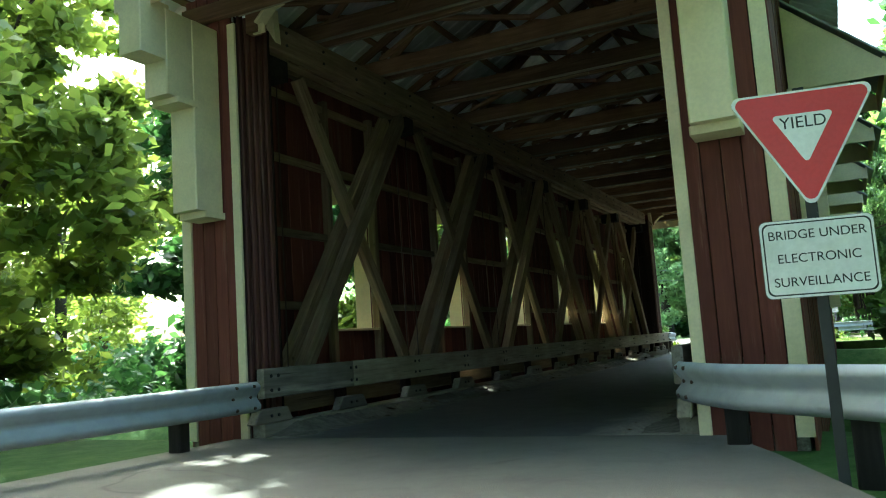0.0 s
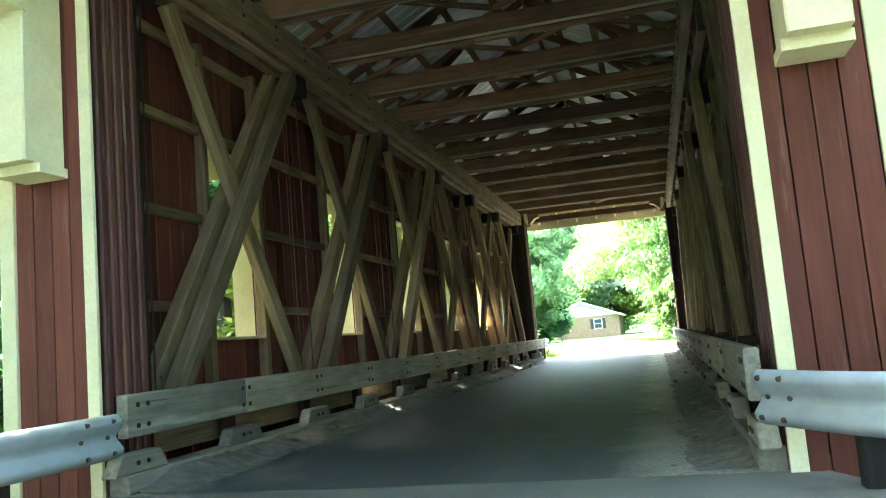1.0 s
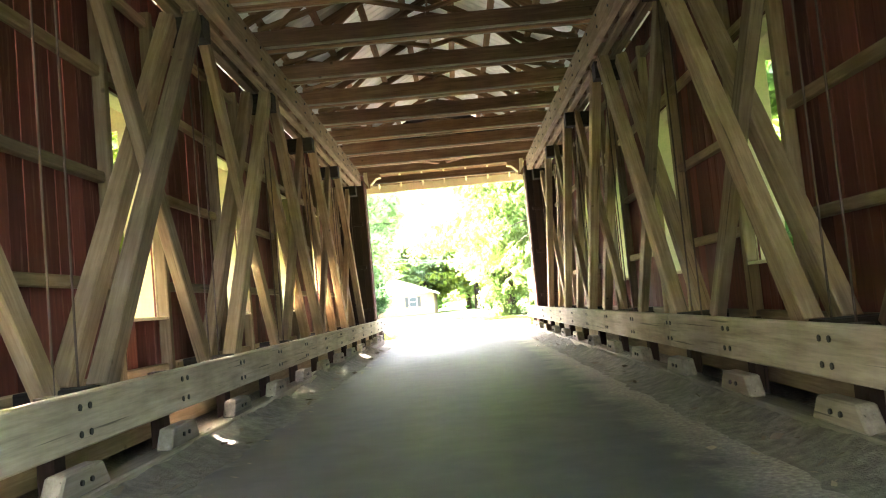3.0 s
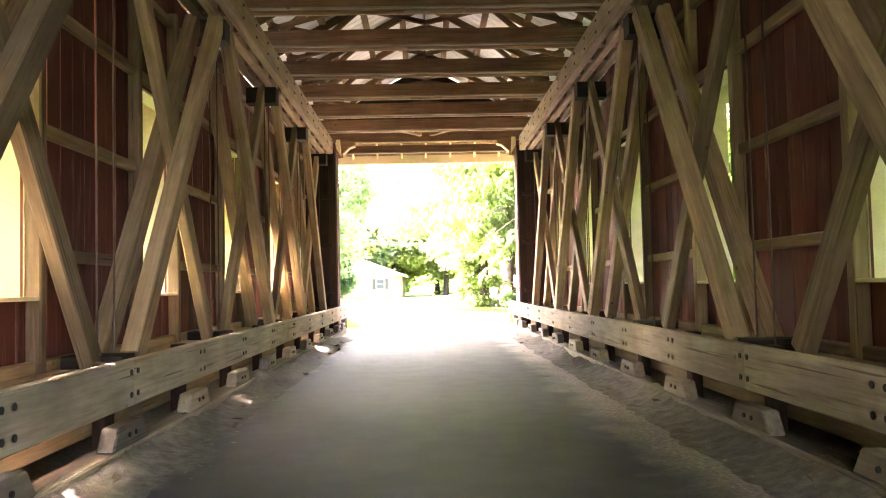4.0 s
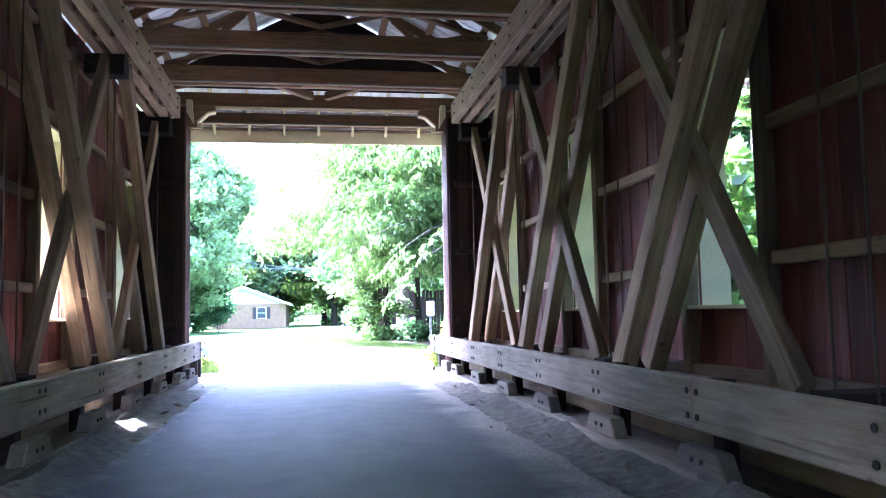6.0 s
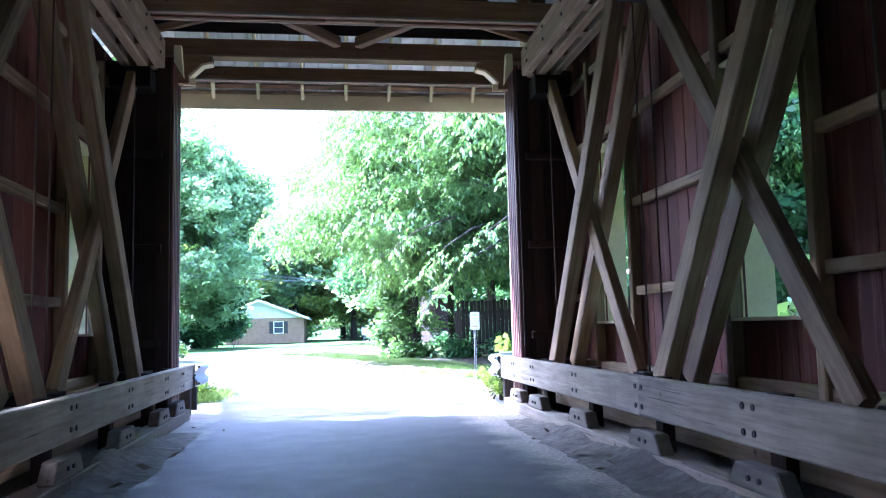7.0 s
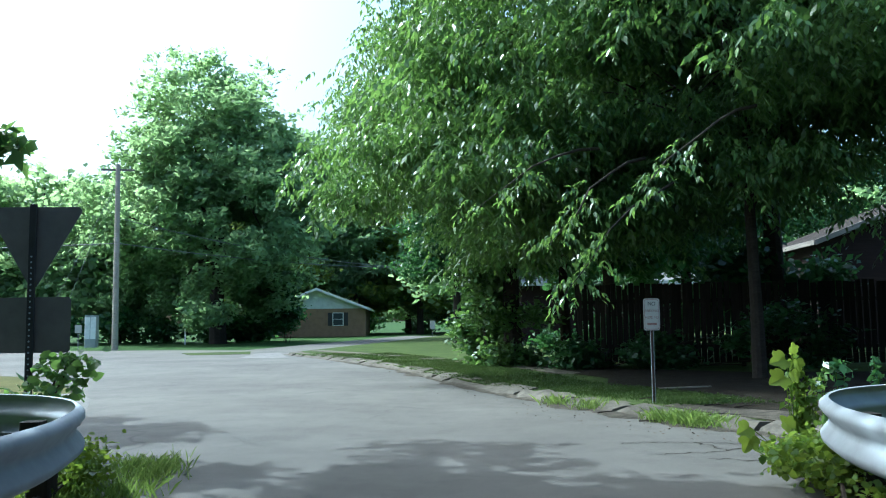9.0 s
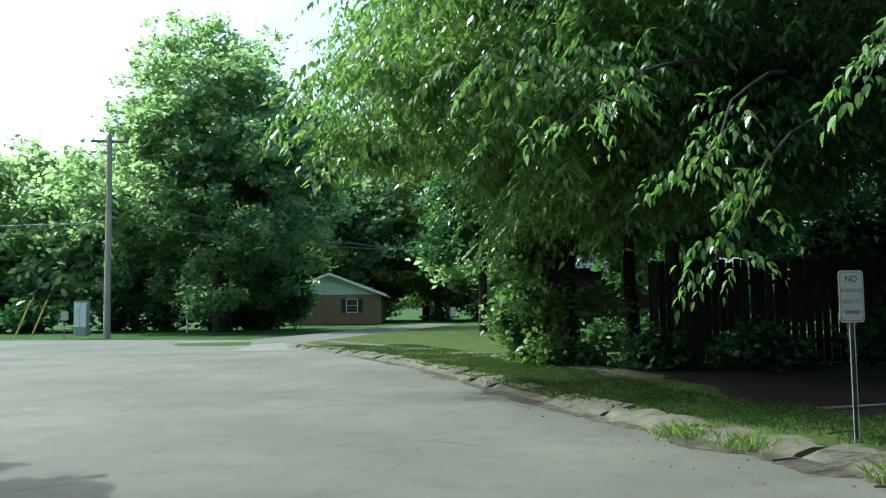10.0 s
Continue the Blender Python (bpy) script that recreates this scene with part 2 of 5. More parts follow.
M_BRICK = paint("house_brick", (0.23, 0.15, 0.09), 0.9, (0.12, 0.075, 0.05), 0.7)
M_GABLE = paint("pale_gable_paint", (0.56, 0.58, 0.56), 0.7)
M_SHINGLE = ground_mat("shingle", [(0.3, (0.16, 0.15, 0.145)), (0.5, (0.24, 0.23, 0.22)), (0.75, (0.3, 0.29, 0.28))], 9.0)
M_BROWNROOF = ground_mat("brown_shingle", [(0.3, (0.025, 0.02, 0.017)), (0.5, (0.045, 0.037, 0.032)), (0.75, (0.07, 0.06, 0.052))], 9.0)
M_GLASSDARK = plain("window_glass", (0.05, 0.06, 0.065), 0.08)
M_POLE = wood("pole_wood", (0.2, 0.18, 0.15), (0.34, 0.31, 0.27), (0.46, 0.43, 0.39), 0.9)
M_WIRE = plain("wire", (0.16, 0.16, 0.16), 0.5)

# ---- building helpers ----
PLACED = {}


def mesh_of(name, verts, faces, material):
    me = bpy.data.meshes.new(name)
    me.from_pydata([tuple(v) for v in verts], [], faces)
    me.materials.append(material)
    me.update()
    return me


def bm_mesh(name, bm, material):
    me = bpy.data.meshes.new(name)
    bmesh.ops.recalc_face_normals(bm, faces=bm.faces)
    bm.to_mesh(me)
    bm.free()
    me.materials.append(material)
    return me


def put(name, me, m=None, parent=None, label=""):
    """Links a mesh as an object at the world pose m, under a thing or a part if one is given."""
    ob = new(name, me)
    m = m or Matrix.Identity(4)
    PLACED[ob] = m
    if parent is None:
        ob.matrix_basis = m
    else:
        ob.parent = parent
        ob.matrix_basis = PLACED[parent].inverted() @ m
    if label:
        ob["label"] = label
    return ob


def part(name, bm, material, parent, label="", m=None):
    return put(name, bm_mesh(name, bm, material), m, parent, label)


def thing(name, at, label, category, group="", kind=""):
    ob = new(name)
    ob.empty_display_size = 0.2
    PLACED[ob] = Matrix.Translation(at)
    ob.matrix_basis = PLACED[ob]
    return tagged(ob, label, category, group, kind)


def add_box(bm, lo, hi):
    x0, y0, z0 = lo
    x1, y1, z1 = hi
    v = [bm.verts.new(p) for p in ((x0, y0, z0), (x1, y0, z0), (x1, y1, z0), (x0, y1, z0), (x0, y0, z1), (x1, y0, z1), (x1, y1, z1), (x0, y1, z1))]
    for f in ((0, 3, 2, 1), (4, 5, 6, 7), (0, 1, 5, 4), (1, 2, 6, 5), (2, 3, 7, 6), (3, 0, 4, 7)):
        bm.faces.new([v[i] for i in f])


BEAMS = {}


def beam_mesh(name, length, w, h, material, cut=0.012):
    """A timber along x from -length/2 to length/2, w wide (y) and h high (z), with chamfered arrises."""
    key = (name, round(length, 2), round(w, 3), round(h, 3), material.name)
    if key in BEAMS:
        return BEAMS[key]
    c = min(cut, w * 0.3, h * 0.3)
    a, b = w / 2, h / 2
    ring = [(-a + c, -b), (a - c, -b), (a, -b + c), (a, b - c), (a - c, b), (-a + c, b), (-a, b - c), (-a, -b + c)]
    verts = [(sx * length / 2, y, z) for sx in (-1, 1) for y, z in ring]
    faces = [tuple(range(7, -1, -1)), tuple(range(8, 16))]
    faces += [(i, (i + 1) % 8, 8 + (i + 1) % 8, 8 + i) for i in range(8)]
    BEAMS[key] = mesh_of(name, verts, faces, material)
    return BEAMS[key]


def along(p0, p1, up=(0, 0, 1)):
    """A pose at the middle of p0-p1 with x along it and z towards up."""
    p0, p1 = Vector(p0), Vector(p1)
    x = (p1 - p0).normalized()
    y = Vector(up).cross(x)
    if y.length < 1e-4:
        y = Vector((0, 1, 0)).cross(x)
    y.normalize()
    z = x.cross(y)
    m = Matrix((x, y, z)).transposed().to_4x4()
    return Matrix.Translation((p0 + p1) / 2) @ m


def timber(name, p0, p1, w, h, material, parent=None, label="", up=(0, 0, 1), cut=0.012):
    length = (Vector(p1) - Vector(p0)).length
    return put(name, beam_mesh(name, length, w, h, material, cut), along(p0, p1, up), parent, label)


def tube(bm, pts, radii, sides=8):
    """A tapered tube through pts."""
    rings = []
    for i, p in enumerate(pts):
        p = Vector(p)
        t = (Vector(pts[min(i + 1, len(pts) - 1)]) - Vector(pts[max(i - 1, 0)])).normalized()
        a = t.orthogonal().normalized()
        if rings:
            a = (keep - t * keep.dot(t)).normalized()
        keep = a
        b = t.cross(a)
        rings.append([bm.verts.new(p + radii[i] * (a * math.cos(s) + b * math.sin(s))) for s in [2 * math.pi * k / sides for k in range(sides)]])
    for r, q in zip(rings, rings[1:]):
        for k in range(sides):
            bm.faces.new((r[k], r[(k + 1) % sides], q[(k + 1) % sides], q[k]))
    bm.faces.new(rings[0][::-1])
    bm.faces.new(rings[-1])


def prism(bm, outline, z0, z1):
    lo = [bm.verts.new((x, y, z0)) for x, y in outline]
    hi = [bm.verts.new((x, y, z1)) for x, y in outline]
    n = len(outline)
    bm.faces.new(lo[::-1])
    bm.faces.new(hi)
    for i in range(n):
        bm.faces.new((lo[i], lo[(i + 1) % n], hi[(i + 1) % n], hi[i]))


def quads_mesh(name, v, material):
    """A mesh of free polygons from an array (n, corners, 3)."""
    n, k = v.shape[:2]
    me = bpy.data.meshes.new(name)
    me.vertices.add(k * n)
    me.vertices.foreach_set("co", np.ascontiguousarray(v, dtype=np.float32).ravel())
    me.loops.add(k * n)
    me.loops.foreach_set("vertex_index", np.arange(k * n, dtype=np.int32))
    me.polygons.add(n)
    me.polygons.foreach_set("loop_start", np.arange(0, k * n, k, dtype=np.int32))
    me.materials.append(material)
    me.update()
    me.validate()
    return me


# ---- the ground ----
Y0, Y1 = -21.6, 0.0
PITCH = 3.31
NODES = [-0.75 - PITCH * k for k in range(7)]


def ground_height(x, y):
    d = abs(y + 10.8)
    z = -0.10
    if d < 9.6:
        z -= 2.6 * min(1.0, (9.6 - d) / 3.5) ** 1.3
    if abs(x) > 60 or abs(y) > 90:
        z = -0.10
    return z


xs = [-2500, -600, -200, -90, -60] + [x * 2.0 for x in range(-26, 27)] + [60, 90, 200, 600, 2500]
ys = [-2500, -600, -200, -120] + [y * 1.6 - 10.8 for y in range(-28, 60)] + [120, 200, 600, 2500]
gv = [(x, y, ground_height(x, y) + (0.05 * noise.noise((x * 0.3, y * 0.3, 0)) - 0.05 if abs(x) > 3.5 and abs(x) < 60 and -60 < y < 80 else 0)) for y in ys for x in xs]
nx = len(xs)
gf = [(j * nx + i, j * nx + i + 1, (j + 1) * nx + i + 1, (j + 1) * nx + i) for j in range(len(ys) - 1) for i in range(nx - 1)]
tagged(put("ground", mesh_of("ground", gv, gf, M_GRASS)), "rough green grass and weeds on flat ground", "ground", kind="structure")


def slab(name, outline, z, material, thick, label, category, kind="structure"):
    bm = bmesh.new()
    prism(bm, outline, z - thick, z)
    ob = put(name, bm_mesh(name, bm, material))
    return tagged(ob, label, category, kind=kind)


CURB = [(2.45, 0.6), (4.2, 4.6), (3.42, 5.45), (2.85, 6.35), (2.5, 7.45), (1.95, 8.7), (1.2, 11.2), (-0.2, 17.2), (-1.9, 22.0), (-4.3, 27.6)]
ROAD = [(-2.45, 0.0), (2.45, 0.0)] + CURB[1:] + [(3.6, 60.0), (0.8, 62.5), (-6.8, 33.2), (-10.0, 34.6), (-17.0, 36.0), (-70.0, 40.0), (-70.0, 25.0), (-22.0, 21.5), (-12.0, 18.8), (-9.0, 16.9), (-6.4, 13.2), (-5.85, 11.95), (-5.15, 10.7), (-4.05, 7.35), (-3.75, 5.6), (-2.8, 3.4), (-2.45, 1.6)]
slab("road", ROAD, 0.0, M_ROAD, 0.4, "sun-bleached grey asphalt road curving past the bridge", "road")
slab("concrete_apron", [(-4.05, 7.35), (-5.15, 10.7), (-5.85, 11.9), (-7.6, 11.4), (-7.6, 7.3)], 0.006, M_PAD, 0.3, "pale concrete apron at the road corner", "pavement")
slab("dry_grass_corner", [(-5.95, 11.95), (-6.45, 13.1), (-9.1, 16.9), (-12.0, 18.7), (-26.0, 21.4), (-26.0, 12.0), (-7.7, 11.45)], 0.003, M_DRY, 0.3, "dry yellowing grass at the road corner", "grass")
slab("far_apron", [(-5.5, 25.0), (-3.75, 24.8), (-4.35, 27.5), (-4.8, 30.0), (-5.6, 29.0)], 0.006, M_PAD, 0.02, "pale concrete apron across the road edge", "pavement")
slab("grass_island", [(-8.8, 30.5), (-6.2, 31.4), (-5.75, 28.7), (-8.0, 28.5)], 0.01, M_VERGE, 0.2, "small mown grass island in the road", "grass")
slab("approach_road", [(-2.45, Y0), (-2.6, -24.0), (-3.2, -30.0), (-1.0, -45.0), (14.0, -60.0), (22.0, -54.0), (9.0, -38.0), (4.6, -27.0), (2.9, -22.6), (2.45, Y0)], 0.0, M_ROAD, 0.4, "grey asphalt road leading to the bridge entrance", "road")
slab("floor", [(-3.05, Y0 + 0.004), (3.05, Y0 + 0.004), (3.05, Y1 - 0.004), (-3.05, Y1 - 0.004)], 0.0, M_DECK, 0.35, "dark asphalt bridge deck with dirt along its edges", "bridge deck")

# ---- side walls: red boards on nailers, with window openings ----
WIN_W, WIN_Z0, WIN_Z1, WALL_TOP = 1.12, 1.15, 3.25, 4.74


def side_wall(name, s, near_edges, label):
    wall = thing(name, (s * 3.09, (Y0 + Y1) / 2, -0.3), label, "wall", kind="structure")
    gaps = [(e, e + WIN_W) for e in near_edges]
    step = 0.235
    n = int((Y1 - Y0 - 0.06) / step)
    rnd = random.Random(5 + s)
    for i in range(n):
        a = Y0 + 0.03 + i * step
        b = a + step - 0.008
        off = rnd.uniform(-0.004, 0.004)
        whole = (-0.35, WALL_TOP)
        strips = [(a, b, whole)]
        for g0, g1 in gaps:
            lo, hi = max(a, g0), min(b, g1)
            if hi > lo:
                strips = [(a, lo, whole), (hi, b, whole), (lo, hi, (-0.35, WIN_Z0 - 0.03)), (lo, hi, (WIN_Z1 + 0.03, WALL_TOP))]
        for y0, y1, (z0, z1) in strips:
            if y1 - y0 > 0.015:
                mid = (y0 + y1) / 2
                timber("board", (s * 3.09 + off, mid, z0), (s * 3.09 + off, mid, z1), y1 - y0, 0.028, M_RED, wall, up=(1, 0, 0), cut=0.004)
    # horizontal nailers between the posts
    for z in (0.62, 1.47, 2.43, 3.42, 4.3):
        cuts = [Y0 + 0.05] + sorted(v for g in gaps for v in (g[0] - 0.12, g[1] + 0.12)) + [Y1 - 0.65]
        pairs = list(zip(cuts[0::2], cuts[1::2])) if WIN_Z0 < z < WIN_Z1 else [(Y0 + 0.05, Y1 - 0.65)]
        for a, b in pairs:
            if b - a > 0.2:
                timber("nailer", (s * 3.03, a, z), (s * 3.03, b, z), 0.085, 0.1, M_TRUSS, wall, "weathered bare timber nailer")
    return wall, gaps


EDGES_R = [-2.67 - PITCH * k for k in range(6)]
EDGES_L = [-2.3 - PITCH * k for k in range(6)]
_, gaps_r = side_wall("wall_east", 1, EDGES_R, "vertical red board wall on bare timber nailers")
_, gaps_l = side_wall("wall_west", -1, EDGES_L, "vertical red board wall on bare timber nailers")


def window_opening(s, g, n):
    """Posts beside the opening, cream lining boards, a sill, and an awning outside."""
    w = thing(f"window_{n}", (s * 3.09, g[0], WIN_Z0), "unglazed opening with cream-painted lining boards", "window", kind="structure")
    for y, sign in ((g[0], -1), (g[1], 1)):
        timber("post", (s * 3.01, y + sign * 0.055, 0.5), (s * 3.01, y + sign * 0.055, 4.42), 0.1, 0.12, M_TRUSS, w, "dark weathered timber post", up=(1, 0, 0))
        timber("lining", (s * 3.22, y + sign * 0.012, WIN_Z0), (s * 3.22, y + sign * 0.012, WIN_Z1), 0.022, 0.3, M_CREAM, w, up=(1, 0, 0), cut=0.003)
    timber("sill", (s * 3.08, g[0] - 0.02, WIN_Z0 - 0.015), (s * 3.08, g[1] + 0.02, WIN_Z0 - 0.015), 0.24, 0.03, M_CREAM, w, cut=0.004)
    timber("head", (s * 3.08, g[0] - 0.02, WIN_Z1 + 0.015), (s * 3.08, g[1] + 0.02, WIN_Z1 + 0.015), 0.2, 0.03, M_CREAM, w, cut=0.004)
    a = thing("awning", (s * 3.12, (g[0] + g[1]) / 2, 3.3), "sloping tin awning with cream-painted cheeks over a window", "awning", "awnings along the bridge")
    lo, hi = g[0] - 0.2, g[1] + 0.2
    for y in (lo, hi):
        bm = bmesh.new()
        pts = [(s * 3.13, 4.12), (s * 4.0, 3.36), (s * 4.0, 3.2), (s * 3.13, 3.2)]
        vs = [[bm.verts.new((px, y + d, pz)) for px, pz in pts] for d in (-0.015, 0.015)]
        bm.faces.new(vs[0])
        bm.faces.new(vs[1][::-1])
        for i in range(4):
            bm.faces.new((vs[0][i], vs[0][(i + 1) % 4], vs[1][(i + 1) % 4], vs[1][i]))
        part("cheek", bm, M_CREAM, a)
    timber("fascia", (s * 4.015, lo - 0.03, 3.28), (s * 4.015, hi + 0.03, 3.28), 0.03, 0.2, M_CREAM, a, cut=0.004)
    bm = bmesh.new()
    tin = [(s * 3.14, 4.16), (s * 4.12, 3.31), (s * 4.12, 3.335), (s * 3.14, 4.185)]
    va = [bm.verts.new((px, lo - 0.06, pz)) for px, pz in tin]
    vb = [bm.verts.new((px, hi + 0.06, pz)) for px, pz in tin]
    bm.faces.new(va)
    bm.faces.new(vb[::-1])
    for i in range(4):
        bm.faces.new((va[i], va[(i + 1) % 4], vb[(i + 1) % 4], vb[i]))
    part("tin_roof", bm, M_STEEL, a)


for n, (s, g) in enumerate([(1, g) for g in gaps_r] + [(-1, g) for g in gaps_l]):
    window_opening(s, g, n + 1)

# ---- trusses ----
BOT, TOP = 0.62, 4.42


def truss(name, s):
    t = thing(name, (s * 2.65, (Y0 + Y1) / 2, 0.0), "weathered timber Howe truss of crossed braces and iron rods", "truss", "bridge trusses")
    for k, x in enumerate((2.5, 2.7, 2.9)):
        timber("lower_chord", (s * x, Y0 + 0.25, 0.38), (s * x, Y1 - 0.62, 0.38), 0.16, 0.4, M_TRUSS, t)
        timber("upper_chord", (s * (x - 0.14), Y0 + 0.6, 4.63), (s * (x - 0.14), Y1 - 0.85, 4.63), 0.12, 0.36, M_TRUSS, t)
    for i in range(26):
        y = Y1 - 1.15 - i * 0.78
        for z in (4.56, 4.72):
            bm = bmesh.new()
            tube(bm, [(s * 2.302, y, z), (s * 2.285, y, z)], [0.022, 0.018], 8)
            part("bolt", bm, M_BOLT, t, "dark bolt head")
        for x in (2.46, 2.66):
            timber("spacer_block", (s * x, y + 0.3, 4.63), (s * x, y + 0.48, 4.63), 0.078, 0.3, M_ROOFWOOD, t)
    for k in range(6):
        a, b = NODES[k], NODES[k + 1]
        if k < 3:
            main, back = ((a - 0.35, BOT), (b + 0.3, TOP)), ((b + 0.55, BOT), (a - 0.03, TOP))
        else:
            # the west truss has its counter braces set nearer the exit
            main = (b + 0.33, BOT), (a - (0.28 if s > 0 else 0.14), TOP)
            back = ((a - 0.52, BOT), (b + 0.13, TOP)) if s > 0 else ((a - 0.15, BOT), (b + 0.68, TOP))
        for x in (2.555, 2.83):
            (y0, z0), (y1, z1) = main
            timber("brace", (s * x, y0, z0), (s * x, y1, z1), 0.15, 0.21, M_TRUSS, t)
        (y0, z0), (y1, z1) = back
        timber("counter_brace", (s * 2.692, y0, z0), (s * 2.692, y1, z1), 0.11, 0.2, M_TRUSS, t)
    for k, y in enumerate(NODES):
        for z, h in ((0.63, 0.1), (4.32, 0.26)):
            timber("bearing_block", (s * 2.46, y, z), (s * 2.94, y, z), 0.26 if 0 < k < 6 else 0.36, h, M_DARKWOOD, t, "dark timber bearing block")
        for dy in (-0.17, 0.17):
            bm = bmesh.new()
            tube(bm, [(s * 2.64, y + dy, 0.2), (s * 2.64, y + dy, 4.8)], [0.009, 0.009], 8)
            part("tie_rod", bm, M_ROD, t, "thin dark iron rod")
    return t


truss("truss", -1)
truss("truss", 1)


# ---- guard rails inside the bridge ----
def guard_rail(s):
    r = thing("guard_rail", (s * 2.2, (Y0 + Y1) / 2, 0.0), "weathered grey plank guard rail bolted to short posts", "guard rail", "plank guard rails")
    posts = [0.05, -1.66] + [-1.66 - 1.655 * k for k in range(1, 12)] + [Y0 + 0.2]
    joints = [0.3] + posts[3::3] + [Y0 + 0.02]
    for a, b in zip(joints, joints[1:]):
        timber("plank", (s * 2.135, b + 0.004, 0.555), (s * 2.135, a - 0.004, 0.555), 0.09, 0.31, M_RAIL, r)
        timber("base_timber", (s * 2.2, b + 0.004, 0.07), (s * 2.2, a - 0.35 if a > 0 else a - 0.004, 0.07), 0.2, 0.14, M_BASE, r, "low grey timber along the deck edge")
    for y in [-0.67] + posts[1:]:
        yy = y
        timber("post", (s * 2.3, yy, 0.0), (s * 2.3, yy, 0.7), 0.15, 0.1, M_DARKRED, r, "dark timber post", up=(1, 0, 0))
        bm = bmesh.new()
        lo = [(s * 2.105, yy - 0.33, 0.14), (s * 2.105, yy + 0.33, 0.14), (s * 2.224, yy + 0.33, 0.14), (s * 2.224, yy - 0.33, 0.14)]
        hi = [(s * 2.105, yy - 0.23, 0.29), (s * 2.105, yy + 0.23, 0.29), (s * 2.224, yy + 0.23, 0.29), (s * 2.224, yy - 0.23, 0.29)]
        va, vb = [bm.verts.new(p) for p in lo], [bm.verts.new(p) for p in hi]
        bm.faces.new(va)
        bm.faces.new(vb)
        for i in range(4):
            bm.faces.new((va[i], va[(i + 1) % 4], vb[(i + 1) % 4], vb[i]))
        bmesh.ops.bevel(bm, geom=bm.edges[:], offset=0.012, segments=1, affect="EDGES")
        me = bm_mesh("foot_block", bm, M_BASE)
        me.transform(Matrix.Translation((0, -yy, 0)))
        me.transform(Matrix.Rotation(radians(-90), 4, "Z"))
        put("foot_block", me, Matrix.Translation((0, yy, 0)) @ Matrix.Rotation(radians(90), 4, "Z"), r, "grey weathered foot block")
        for dy in (-0.06, 0.06):
            bm = bmesh.new()
            tube(bm, [(s * 2.092, yy + dy, 0.215), (s * 2.11, yy + dy, 0.215)], [0.017, 0.017], 8)
            part("bolt", bm, M_BOLT, r, "black bolt head")
        for dy in (-0.06, 0.06):
            for z in (0.48, 0.63):
                bm = bmesh.new()
                tube(bm, [(s * 2.082, yy + dy, z), (s * 2.1, yy + dy, z)], [0.02, 0.02], 8)
                part("bolt", bm, M_BOLT, r, "black bolt head")
    return r


guard_rail(-1)
guard_rail(1)


def dirt_bank(s, seed):
    """Loose dirt swept against the deck-edge timber, lumpy and uneven, running out towards the exit."""
    def height(f, y):
        h = 0.095 + 0.085 * noise.noise((y * 0.9, seed, 0.0)) + 0.03 * noise.noise((y * 3.1, f * 2.0, seed))
        h *= min(1.0, max(0.0, (-1.6 - y) / 1.5)) * min(1.0, (y - Y0) / 0.6)
        return 0.002 + max(0.0, h) * f ** 2.0 + 0.014 * f * (noise.noise((y * 11.0, f * 5.0, seed)) + 0.3)

    ys = [Y0 + 0.1 + 0.06 * i for i in range(335)]
    fs = (0.0, 0.12, 0.25, 0.4, 0.55, 0.7, 0.85, 1.0, 1.12)
    verts = [(s * (1.7 + 0.4 * f + ((0.08 * noise.noise((y * 1.6, seed, 4.0)) + 0.06 * noise.noise((y * 6.0, seed, 9.0))) * (1.0 - f) ** 2)), y, height(f, y) if f else -0.004) for y in ys for f in fs]
    m = len(fs)
    faces = [(j * m + i, j * m + i + 1, (j + 1) * m + i + 1, (j + 1) * m + i)[::s] for j in range(len(ys) - 1) for i in range(m - 1)]
    tagged(put("dirt_bank", mesh_of("dirt_bank", verts, faces, M_SWEPT)), "loose grey dirt swept against the deck-edge timber", "dirt", kind="stuff")


dirt_bank(-1, 3.0)
dirt_bank(1, 8.0)

# ---- roof ----
RIDGE, EAVE, EX = 6.75, 4.72, 3.75


def roof_sheet(s):
    """Ribbed metal sheet of one slope, with raised ribs running down it."""
    bm = bmesh.new()
    y = Y0 - 0.3
    prof = []
    while y < Y1 + 0.3:
        prof += [(y, 0.0), (y + 0.19, 0.0), (y + 0.205, 0.022), (y + 0.225, 0.022)]
        y += 0.24
    rows = []
    for x, z in ((s * 0.0, RIDGE), (s * EX, EAVE)):
        rows.append([bm.verts.new((x, py, z + pz)) for py, pz in prof])
    for i in range(len(prof) - 1):
        bm.faces.new((rows[0][i], rows[0][i + 1], rows[1][i + 1], rows[1][i]))
    return bm_mesh("roof", bm, M_SHEET)


for s, nm in ((-1, "roof_west"), (1, "roof_east")):
    tagged(put(nm, roof_sheet(s)), "ribbed galvanised metal roof sheeting", "roof", kind="structure")

